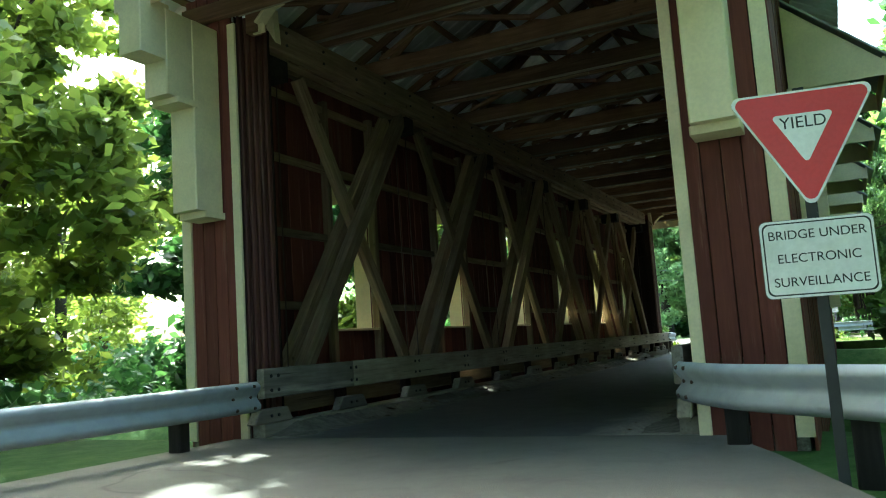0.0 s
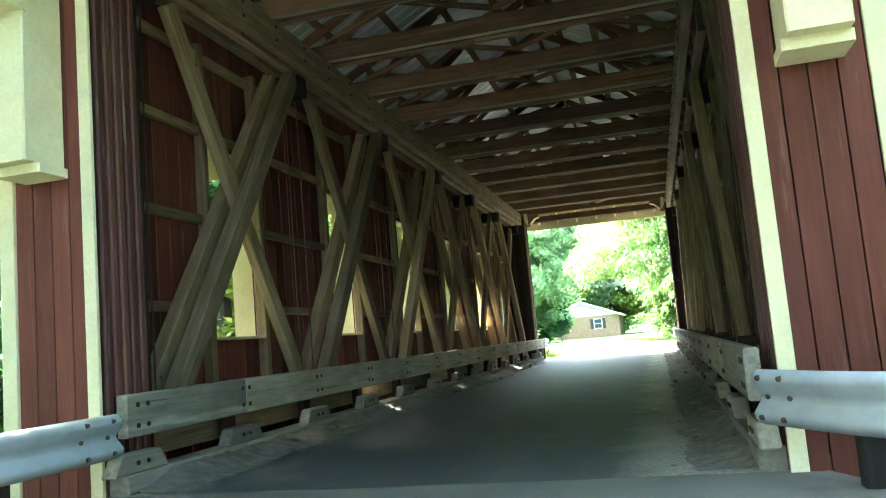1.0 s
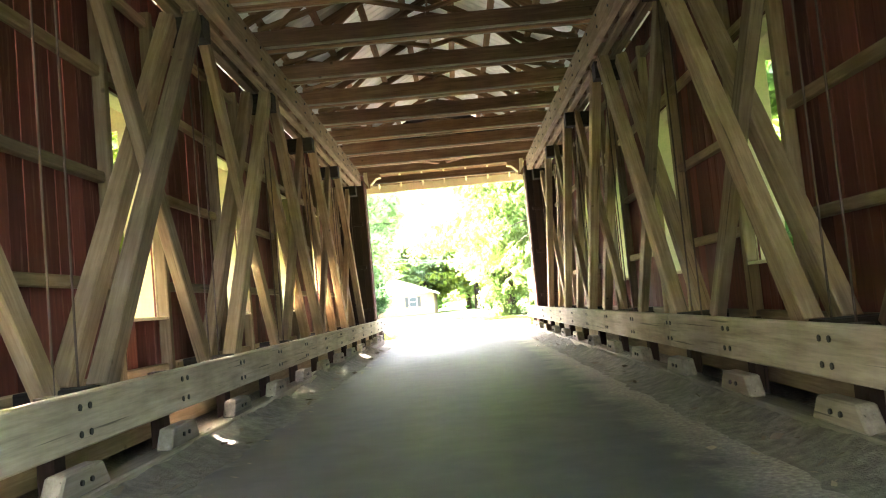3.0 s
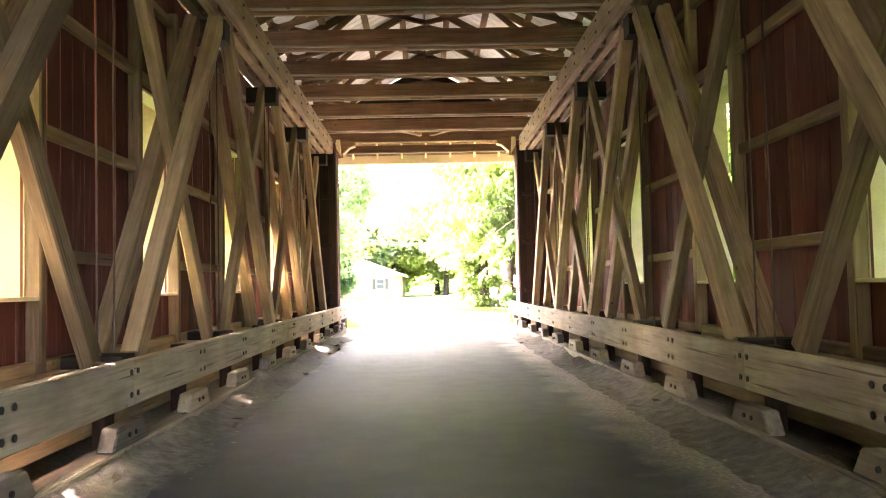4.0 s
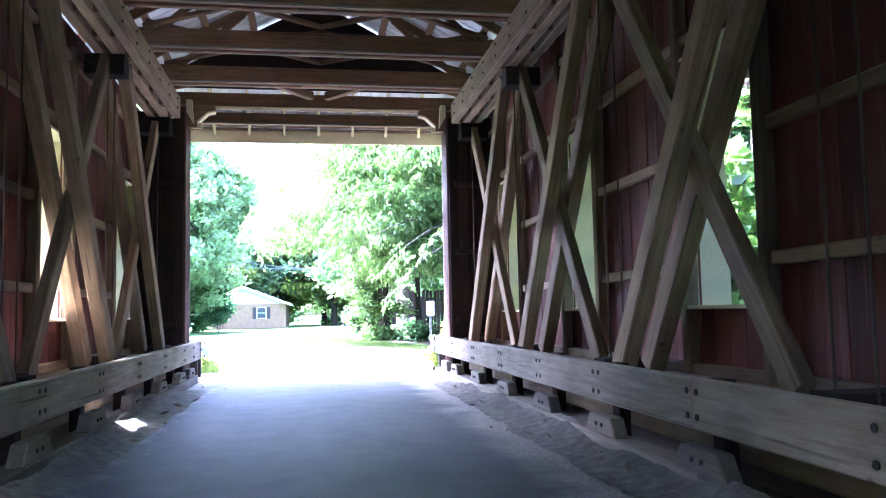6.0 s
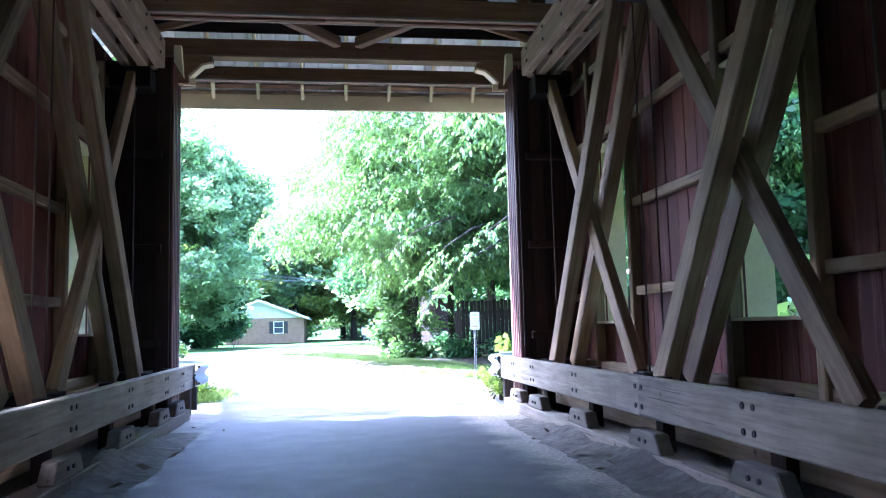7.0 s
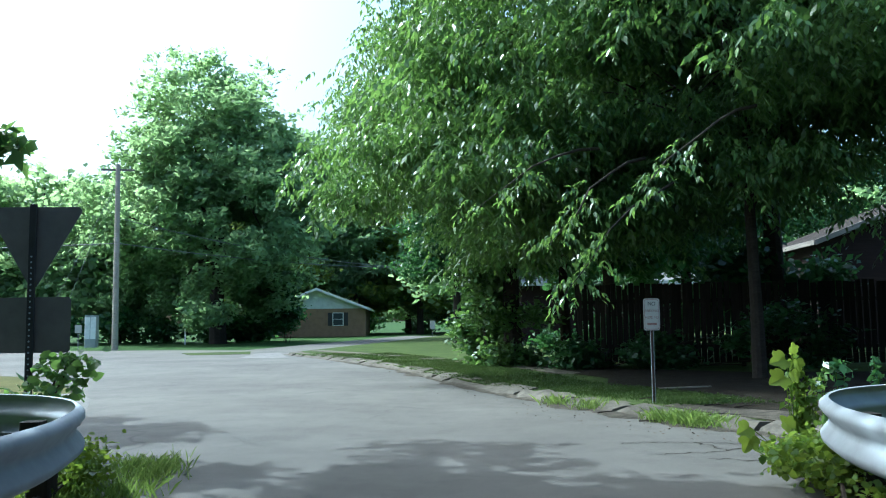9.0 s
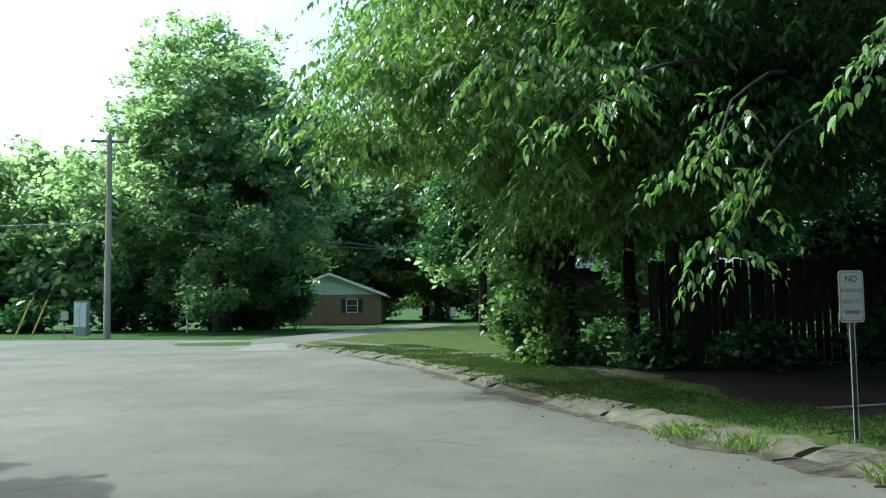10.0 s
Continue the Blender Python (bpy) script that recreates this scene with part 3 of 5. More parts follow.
frame_top = thing("roof_framing", (0, (Y0 + Y1) / 2, 4.8), "dark brown timber tie beams, lateral braces and rafters", "roof framing")
ties = [-1.62 - 1.655 * k for k in range(12)]
for k, y in enumerate(ties):
    for d in (-0.07, 0.07):
        timber("tie_beam", (-2.95, y + d, 4.965), (2.95, y + d, 4.965), 0.07, 0.27, M_ROOFWOOD, frame_top)
    for d in (-0.115, 0.115):
        timber("edge_batten", (-2.4, y + d, 4.842), (2.4, y + d, 4.842), 0.03, 0.036, M_RAIL, frame_top, "thin pale batten along a tie beam")
    timber("splice_block", (-0.3, y, 4.86), (0.3, y, 4.86), 0.066, 0.1, M_TRUSS, frame_top)
    for s in (-1, 1):
        timber("rafter", (s * 3.7, y, EAVE - 0.04), (s * 0.03, y, RIDGE - 0.09), 0.05, 0.14, M_ROOFWOOD, frame_top)
        timber("collar_strut", (s * 2.3, y, 5.02), (s * 1.2, y, 5.98), 0.05, 0.1, M_ROOFWOOD, frame_top)
for k in range(len(ties) - 1):
    a, b = ties[k], ties[k + 1]
    for s in (-1, 1):
        timber("lateral_brace", (s * 2.4, a, 5.15), (0.0, b, 5.15), 0.09, 0.06, M_ROOFWOOD, frame_top)
        timber("lateral_brace", (s * 0.0, a, 5.22), (s * 2.4, b, 5.22), 0.09, 0.06, M_ROOFWOOD, frame_top)
for s in (-1, 1):
    for y, d in ((ties[0], 1), (ties[-1], -1)):
        e = y + d * 1.2
        timber("lateral_brace", (s * 1.05, y + d * 0.12, 5.02), (s * 0.14, e, 5.0), 0.12, 0.14, M_ROOFWOOD, frame_top)
        timber("lateral_brace", (s * 0.85, y + d * 0.12, 5.1), (s * 2.75, e, 5.05), 0.06, 0.1, M_ROOFWOOD, frame_top)
for s in (-1, 1):
    for u in (0.12, 0.3, 0.48, 0.66, 0.84):
        x, z = s * EX * u, RIDGE + (EAVE - RIDGE) * u - 0.015
        timber("purlin", (x, Y0 - 0.2, z), (x, Y1 + 0.2, z), 0.14, 0.025, M_ROOFWOOD, frame_top)
timber("ridge_beam", (0, Y0 - 0.2, RIDGE - 0.12), (0, Y1 + 0.2, RIDGE - 0.12), 0.04, 0.18, M_ROOFWOOD, frame_top)


# ---- portals ----
def portal(name, y, d):
    """End wall at y; d is +1 where outside lies towards +y."""
    p = thing(name, (0, y, 0), "red board portal with cream-painted trim and corbels", "portal", "bridge portals", "structure")
    for s in (-1, 1):
        # outside boards between the trims
        for i in range(4):
            x = s * (2.4 + 0.16 * i)
            timber("board", (x, y + d * 0.02, -0.3), (x, y + d * 0.02, 4.9), 0.152, 0.03, M_RED, p, up=(0, 1, 0), cut=0.004)
        timber("trim", (s * 2.31, y + d * 0.035, -0.02), (s * 2.31, y + d * 0.035, 4.5), 0.1, 0.035, M_CREAM, p, up=(0, 1, 0), cut=0.004)
        timber("trim", (s * 3.03, y + d * 0.035, -0.02), (s * 3.03, y + d * 0.035, 4.6), 0.13, 0.035, M_CREAM, p, up=(0, 1, 0), cut=0.004)
        # reveal boards
        for i in range(5):
            yy = y - d * (0.06 + 0.105 * i)
            timber("reveal_board", (s * 2.27, yy, 0.0), (s * 2.27, yy, 4.62), 0.078, 0.045, M_REVEAL, p, "worn rounded red batten", up=(1, 0, 0), cut=0.02)
        timber("reveal_back", (s * 2.305, y - d * 0.28, 0.0), (s * 2.305, y - d * 0.28, 4.6), 0.54, 0.02, M_DARKRED, p, "dark board behind the battens", up=(1, 0, 0), cut=0.003)
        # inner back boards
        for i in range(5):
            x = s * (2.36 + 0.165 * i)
            timber("back_board", (x, y - d * 0.58, 0.0), (x, y - d * 0.58, 4.62), 0.1645, 0.03, M_DARKRED, p, "dark back of a board", up=(0, 1, 0), cut=0.006)
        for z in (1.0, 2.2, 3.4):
            timber("batten", (s * 2.37, y - d * 0.64, z), (s * 2.98, y - d * 0.64, z), 0.08, 0.1, M_DARKRED, p)
        # stepped corbel
        timber("corbel", (s * 2.65, y + d * 0.26, 2.4), (s * 2.65, y + d * 0.26, 4.45), 0.4, 0.34, M_CREAM, p, up=(1, 0, 0))
        timber("corbel_foot", (s * 2.65, y + d * 0.2, 2.33), (s * 2.65, y + d * 0.2, 2.4), 0.3, 0.38, M_CREAM, p, up=(1, 0, 0))
        step_z = 3.55 if d < 0 else 3.95
        timber("corbel", (s * 2.65, y + d * 0.62, step_z), (s * 2.65, y + d * 0.62, 4.45), 0.4, 0.32, M_CREAM, p, up=(1, 0, 0))
        timber("corbel_foot", (s * 2.65, y + d * 0.56, step_z - 0.06), (s * 2.65, y + d * 0.56, step_z), 0.28, 0.38, M_CREAM, p, up=(1, 0, 0))
        timber("corbel", (s * 2.65, y + d * 0.95, step_z + 0.36), (s * 2.65, y + d * 0.95, 4.5), 0.4, 0.3, M_CREAM, p, up=(1, 0, 0))
        # knee bracket under the head beam: a dark gusset with a pale edge strip
        knee = [(2.11, 4.44), (2.11, 4.54), (1.93, 4.71), (1.8, 4.74)]
        bm = bmesh.new()
        gus = [(2.25, 4.44)] + knee + [(1.8, 4.84), (2.25, 4.84)]
        va = [bm.verts.new((s * gx, y - d * 0.27, gz)) for gx, gz in gus]
        vb = [bm.verts.new((s * gx, y - d * 0.14, gz)) for gx, gz in gus]
        bm.faces.new(va)
        bm.faces.new(vb[::-1])
        for i in range(len(gus)):
            bm.faces.new((va[i], va[(i + 1) % len(gus)], vb[(i + 1) % len(gus)], vb[i]))
        part("gusset", bm, M_ROOFWOOD, p, "dark corner gusset")
        for (ax, az), (bx, bz) in zip(knee, knee[1:]):
            timber("edge_strip", (s * ax, y - d * 0.2, az - 0.012), (s * bx, y - d * 0.2, bz - 0.012), 0.16, 0.035, M_CREAM, p, "pale strip along the gusset", cut=0.006)
        bm = bmesh.new()
        wedge = [(2.12, 4.42), (2.24, 4.62), (2.24, 4.84), (2.15, 4.84)]
        va = [bm.verts.new((s * gx, y - d * 0.605, gz)) for gx, gz in wedge]
        vb = [bm.verts.new((s * gx, y - d * 0.5, gz)) for gx, gz in wedge]
        bm.faces.new(va)
        bm.faces.new(vb[::-1])
        for i in range(4):
            bm.faces.new((va[i], va[(i + 1) % 4], vb[(i + 1) % 4], vb[i]))
        part("corner_wedge", bm, M_CREAM, p, "pale wedge at the top of the opening")
    timber("head_beam", (-2.95, y - d * 0.2, 4.95), (2.95, y - d * 0.2, 4.95), 0.18, 0.22, M_ROOFWOOD, p, "dark timber head beam")
    timber("head_trim", (-1.85, y - d * 0.2, 4.825), (1.85, y - d * 0.2, 4.825), 0.2, 0.03, M_TRUSS, p)
    timber("lintel_strip", (-2.22, y + d * 0.005, 4.592), (2.22, y + d * 0.005, 4.592), 0.03, 0.03, M_RAIL, p, "pale strip under the lintel", cut=0.004)
    for i in range(4):
        q = y + d * (0.98 - 0.085 * i)
        zz = 4.64 + (1.1 - (0.98 - 0.085 * i)) * 0.89 - 0.05
        timber("canopy_board", (-2.95, q, zz), (2.95, q, zz), 0.075, 0.02, M_ROOFWOOD, p, "dark board under the canopy", up=(0, d, 1.12), cut=0.004)
    timber("stringer", (-2.9, y + d * 0.93, 4.69), (2.9, y + d * 0.93, 4.69), 0.03, 0.05, M_TRUSS, p, cut=0.006)
    timber("lintel", (-2.95, y + d * 0.06, 4.68), (2.95, y + d * 0.06, 4.68), 0.1, 0.2, M_ROOFWOOD, p)
    timber("fascia", (-3.0, y + d * 1.0, 4.56), (3.0, y + d * 1.0, 4.56), 0.04, 0.24, M_CREAM, p)
    for i in range(9):
        x = -2.6 + 0.65 * i
        timber("canopy_rafter", (x, y + d * 0.97, 4.62), (x, y - d * 0.3, 5.75), 0.05, 0.1, M_CREAM, p)
    bm = bmesh.new()
    prof = []
    x = -3.2
    while x < 3.2:
        prof += [(x, 0.0), (x + 0.15, 0.0), (x + 0.165, 0.02), (x + 0.185, 0.02)]
        x += 0.2
    lo = [bm.verts.new((px, y + d * 1.1, 4.64 + pz)) for px, pz in prof]
    hi = [bm.verts.new((px, y - d * 0.36, 5.94 + pz)) for px, pz in prof]
    for i in range(len(prof) - 1):
        bm.faces.new((lo[i], lo[i + 1], hi[i + 1], hi[i]))
    part("canopy_sheet", bm, M_SHEET, p, "ribbed metal canopy sheet")
    bm = bmesh.new()
    tri = [(-3.0, 5.1), (3.0, 5.1), (0.0, 6.72)]
    va = [bm.verts.new((px, y - d * 0.40, pz)) for px, pz in tri]
    vb = [bm.verts.new((px, y - d * 0.43, pz)) for px, pz in tri]
    bm.faces.new(va)
    bm.faces.new(vb[::-1])
    for i in range(3):
        bm.faces.new((va[i], va[(i + 1) % 3], vb[(i + 1) % 3], vb[i]))
    part("gable", bm, M_DARKRED, p, "red board gable")
    return p


portal("portal_exit", Y1, 1)
portal("portal_entrance", Y0, -1)


# ---- metal guard rails at the ends ----
def w_beam(pts, label, lift=0.0):
    g = thing("metal_guard_rail", (pts[0][0], pts[0][1], 0), label, "guard rail", "metal guard rails")
    prof = [(0.0, 0.58), (0.012, 0.585), (0.055, 0.55), (0.06, 0.515), (0.012, 0.455), (0.0, 0.43), (0.012, 0.405), (0.06, 0.345), (0.055, 0.31), (0.012, 0.275), (0.0, 0.28)]
    fine = []
    for i in range(len(pts) - 1):
        p0, p1, p2, p3 = (Vector((*pts[min(max(j, 0), len(pts) - 1)], 0)) for j in (i - 1, i, i + 1, i + 2))
        for k in range(8):
            t = k / 8
            fine.append(0.5 * (2 * p1 + (p2 - p0) * t + (2 * p0 - 5 * p1 + 4 * p2 - p3) * t * t + (3 * p1 - p0 - 3 * p2 + p3) * t ** 3))
    fine.append(Vector((*pts[-1], 0)))
    bm = bmesh.new()
    rows = []
    for side in (0, 1):
        for i, p in enumerate(fine):
            t = (fine[min(i + 1, len(fine) - 1)] - fine[max(i - 1, 0)]).normalized()
            nrm = Vector((-t.y, t.x, 0))
            up = lift - lift * 0.45 * min(1.0, max(0.0, p.y / 2.0))
            rows.append([bm.verts.new(p + nrm * (o - 0.004 * side) + Vector((0, 0, z + up))) for o, z in prof])
    n = len(fine)
    for side in (0, 1):
        for i in range(n - 1):
            for j in range(len(prof) - 1):
                q = (rows[side * n + i][j], rows[side * n + i + 1][j], rows[side * n + i + 1][j + 1], rows[side * n + i][j + 1])
                bm.faces.new(q if side else q[::-1])
    for f in bm.faces:
        f.smooth = True
    put("beam", bm_mesh("beam", bm, M_STEEL), None, g)
    for k in (1, 3, n - 4, n - 2):
        t = (fine[k + 1] - fine[k - 1]).normalized()
        nrm = Vector((-t.y, t.x, 0))
        for z, o in ((0.54, 0.056), (0.43, 0.0), (0.32, 0.056)):
            b0 = fine[k] + Vector((0, 0, z + lift - lift * 0.45 * min(1.0, max(0.0, fine[k].y / 2.0))))
            bm = bmesh.new()
            tube(bm, [b0 + nrm * (o - 0.004), b0 + nrm * (o + 0.016)], [0.018, 0.014], 8)
            part("bolt", bm, M_ROD, g, "rusty bolt head")
    for k in range(6, n - 2, 10):
        t = (fine[k + 1] - fine[k - 1]).normalized()
        c = fine[k] - Vector((-t.y, t.x, 0)) * 0.17
        timber("post", (c.x, c.y, -0.2), (c.x, c.y, 0.46 + lift * 0.3), 0.14, 0.15, M_DARKWOOD, g, "dark timber post", up=(1, 0, 0))
    return g


w_beam([(2.083, 0.08), (2.1, 0.5), (2.18, 1.1), (2.38, 1.9), (2.75, 2.75), (3.35, 3.3), (4.3, 3.6)], "curved galvanised steel beam rail at the bridge exit", 0.14)
w_beam([(-4.8, 4.2), (-3.5, 4.0), (-2.8, 3.55), (-2.4, 2.85), (-2.2, 1.9), (-2.12, 1.0), (-2.1, 0.5), (-2.083, 0.08)], "curved galvanised steel beam rail overgrown with weeds", 0.14)
w_beam([(-2.16, Y0 - 0.02), (-2.2, -23.0), (-2.5, -25.5), (-3.2, -29.0), (-4.0, -33.0)], "straight galvanised steel beam rail at the bridge entrance")
w_beam([(5.5, -24.6), (4.2, -23.9), (3.3, -23.1), (2.6, -22.4), (2.16, Y0 - 0.02)], "flared galvanised steel beam rail at the bridge entrance")


# ---- signs ----
def words(parent, lines, m, size, material):
    for i, (txt, off) in enumerate(lines):
        cu = bpy.data.curves.new("lettering", "FONT")
        cu.body, cu.size, cu.align_x, cu.align_y, cu.extrude = txt, size, "CENTER", "CENTER", 0.0008
        cu.materials.append(material)
        put("lettering", cu, m @ pose(0, off, 0.004), parent)


def plate(bm, outline, d):
    lo = [bm.verts.new((x, y, -d)) for x, y in outline]
    hi = [bm.verts.new((x, y, 0)) for x, y in outline]
    bm.faces.new(lo[::-1])
    bm.faces.new(hi)
    for i in range(len(outline)):
        j = (i + 1) % len(outline)
        bm.faces.new((lo[i], lo[j], hi[j], hi[i]))


def rounded(corners, r, n=5):
    out = []
    c = [Vector(p) for p in corners]
    for i, p in enumerate(c):
        a, b = (c[i - 1] - p).normalized(), (c[(i + 1) % len(c)] - p).normalized()
        half = a.angle(b) / 2
        centre = p + (a + b).normalized() * r / math.sin(half)
        s, e = p + a * r / math.tan(half) - centre, p + b * r / math.tan(half) - centre
        for k in range(n + 1):
            v = s.lerp(e, k / n).normalized() * r
            out.append(tuple(centre + v))
    return out


def sign_post(parent, x, y, z1, material, w=0.05):
    timber("post", (x, y, -0.3), (x, y, z1), w, w * 0.6, material, parent, "perforated steel post", up=(0, 1, 0), cut=0.004)


def yield_sign(at, yaw, w, top, board):
    """Triangle sign whose face looks along -y before the turn."""
    g = thing("yield_sign", (at[0], at[1], 0), "red and white yield sign above a white notice", "road sign", "yield signs")
    face = Matrix.Translation((at[0], at[1], top)) @ pose(0, 0, 0, 90, 0, yaw)
    h = w * 0.87
    outer = rounded([(-w / 2, 0), (0, -h), (w / 2, 0)], 0.04)
    back = face @ Matrix.Translation((0, 0, -0.002))
    bm = bmesh.new()
    plate(bm, outer, 0.003)
    put("backing", bm_mesh("backing", bm, M_SIGNBACK), back, g, "dull grey sign back")
    for nm, k, dz, mat in (("border", 1.0, 0.001, M_WHITE), ("red_field", 0.945, 0.002, M_SIGNRED), ("white_field", 0.42, 0.003, M_WHITE)):
        cy = -h / 3
        bm = bmesh.new()
        plate(bm, [(x * k, cy + (y - cy) * k) for x, y in outer], 0.001)
        put(nm, bm_mesh(nm, bm, mat), face @ Matrix.Translation((0, 0, dz)), g)
    words(g, [("YIELD", -h * 0.27)], face, w * 0.12, M_BLACK)
    bw, bh = board
    low = face @ Matrix.Translation((0, -h - 0.04 - bh / 2, 0))
    for nm, ww, hh, dz, mat in (("notice_back", bw, bh, -0.002, M_SIGNBACK), ("notice_face", bw - 0.006, bh - 0.006, 0.001, M_WHITE), ("notice_border", bw - 0.03, bh - 0.03, 0.002, M_BLACK), ("notice_field", bw - 0.045, bh - 0.045, 0.003, M_WHITE)):
        bm = bmesh.new()
        plate(bm, rounded([(-ww / 2, -hh / 2), (ww / 2, -hh / 2), (ww / 2, hh / 2), (-ww / 2, hh / 2)], 0.035), 0.001)
        put(nm, bm_mesh(nm, bm, mat), low @ Matrix.Translation((0, 0, dz)), g)
    words(g, [("BRIDGE UNDER", bh * 0.3), ("ELECTRONIC", 0.0), ("SURVEILLANCE", -bh * 0.3)], low, bh * 0.165, M_BLACK)
    off = face @ Vector((0, 0, -0.035))
    sign_post(g, off.x, off.y, top + 0.02, M_BLACK, 0.06)
    if yaw > 90:
        # pale steel discs stand in for daylight showing through the post's holes
        for i in range(30):
            z = 0.35 + 0.0508 * i
            bm = bmesh.new()
            tube(bm, [(off.x, off.y - 0.016, z), (off.x, off.y - 0.0195, z)], [0.009, 0.009], 8)
            part("punched_hole", bm, M_STEEL, g, "pale disc standing for light through a punched hole")
    return g


yield_sign((3.29, -23.5), 10, 0.78, 2.12, (0.58, 0.43))
yield_sign((-3.53, 4.75), 178, 0.9, 2.28, (0.69, 0.5))


def parking_sign(at, yaw, z0, z1, w, lines):
    g = thing("parking_sign", (at[0], at[1], 0.1), "small white notice on a thin steel post", "road sign")
    h = z1 - z0
    face = Matrix.Translation((at[0], at[1], (z0 + z1) / 2)) @ pose(0, 0, 0, 90, 0, yaw)
    for nm, k, dz, mat in (("panel", 0.0, 0.0, M_SIGNFACE), ("panel_border", 0.012, 0.001, M_FADED), ("panel_field", 0.018, 0.002, M_SIGNFACE)):
        bm = bmesh.new()
        a, b = w / 2 - k, h / 2 - k
        plate(bm, rounded([(-a, -b), (a, -b), (a, b), (-a, b)], 0.03), 0.002)
        put(nm, bm_mesh(nm, bm, mat), face @ Matrix.Translation((0, 0, dz)), g)
    if lines:
        words(g, [("NO", h * 0.33)], face, h * 0.17, M_BLACK)
        words(g, [("PARKING", h * 0.11), ("HERE TO", -h * 0.1)], face, h * 0.115, M_FADED)
        bm = bmesh.new()
        a = w * 0.3
        plate(bm, [(-a, -0.014), (a, -0.014), (a, 0.014), (-a, 0.014)], 0.0005)
        put("text_bar", bm_mesh("text_bar", bm, M_FADED), face @ Matrix.Translation((0, -h * 0.3, 0.004)), g)
    off = face @ Vector((0, 0, -0.02))
    sign_post(g, off.x, off.y, z1 - 0.02, M_ROD, 0.028)
    for sd in (-1, 1):
        timber("flange", (off.x + sd * 0.02, off.y - 0.014, -0.3), (off.x + sd * 0.02, off.y - 0.014, z0 - 0.005), 0.008, 0.008, M_STEEL, g, up=(0, 1, 0), cut=0.002)
    return g


parking_sign((3.14, 7.7), 10, 1.04, 1.46, 0.235, True)
parking_sign((2.62, 55.3), 0, 0.6, 1.2, 0.38, False)
parking_sign((-15.6, 37.6), 10, 0.8, 1.2, 0.32, False)

g = thing("street_sign", (-13.55, 49.8, 0), "small green street name sign on a thin post", "road sign")
sign_post(g, -13.55, 49.8, 2.4, M_WHITE, 0.08)
timber("name_plate", (-13.95, 49.75, 2.3), (-13.15, 49.75, 2.3), 0.03, 0.22, M_GREEN, g, cut=0.003)
timber("name_plate", (-13.55, 49.4, 2.52), (-13.55, 50.2, 2.52), 0.03, 0.22, M_GREEN, g, cut=0.003)
for dx in (0.0, 0.7):
    gm = thing("guy_marker", (-17.75 + dx, 37.5, 0), "sloping yellow guard on a pole guy wire", "guy wire guard", "guy wire guards")
    bm = bmesh.new()
    tube(bm, [(-17.75 + dx, 37.5, -0.1), (-17.05 + dx, 37.55, 1.7)], [0.035, 0.035], 8)
    part("sleeve", bm, M_YELLOW, gm)
    bm = bmesh.new()
    tube(bm, [(-17.05 + dx, 37.55, 1.7), (-14.95, 40.5, 8.6)], [0.008, 0.008], 5)
    part("wire", bm, M_WIRE, gm)
g = thing("utility_box", (-16.2, 41.0, 0), "pale utility box standing on the verge", "utility box")
timber("body", (-16.2, 41.0, 0.0), (-16.2, 41.0, 1.7), 0.6, 0.45, M_BOX, g, up=(0, 1, 0), cut=0.04)
timber("door_panel", (-16.35, 40.765, 0.45), (-16.35, 40.765, 1.6), 0.27, 0.02, M_WHITE, g, up=(0, 1, 0), cut=0.004)
timber("door_panel", (-16.05, 40.765, 0.45), (-16.05, 40.765, 1.6), 0.27, 0.02, M_WHITE, g, up=(0, 1, 0), cut=0.004)

# ---- utility pole and wires ----
g = thing("utility_pole", (-14.85, 40.6, 0), "weathered grey wooden utility pole with a cross arm", "utility pole")
bm = bmesh.new()
tube(bm, [(-14.85, 40.6, -0.5), (-14.87, 40.6, 4.7), (-14.9, 40.6, 9.75)], [0.17, 0.145, 0.115], 12)
part("shaft", bm, M_POLE, g)
timber("cross_arm", (-15.75, 40.5, 9.45), (-14.05, 40.7, 9.45), 0.09, 0.11, M_POLE, g)
for i in range(3):
    bm = bmesh.new()
    x = -15.65 + 0.7 * i
    tube(bm, [(x, 40.55, 9.5), (x, 40.55, 9.57), (x, 40.55, 9.65)], [0.03, 0.05, 0.03], 8)
    part("insulator", bm, M_WHITE, g)


def wire(a, b, sag):
    bm = bmesh.new()
    a, b = Vector(a), Vector(b)
    pts = [a.lerp(b, i / 16) - Vector((0, 0, sag * 4 * (i / 16) * (1 - i / 16))) for i in range(17)]
    tube(bm, pts, [0.022] * 17, 5)
    tagged(put("overhead_wire", bm_mesh("overhead_wire", bm, M_WIRE)), "thin grey overhead wire strung from a pole", "wire", "overhead wires")


wire((-14.85, 40.6, 5.5), (9.0, 60.0, 5.6), 0.7)
wire((-14.85, 40.6, 6.85), (9.0, 62.0, 5.4), 1.0)
wire((-14.85, 40.6, 5.5), (-60.0, 36.0, 5.5), 0.6)


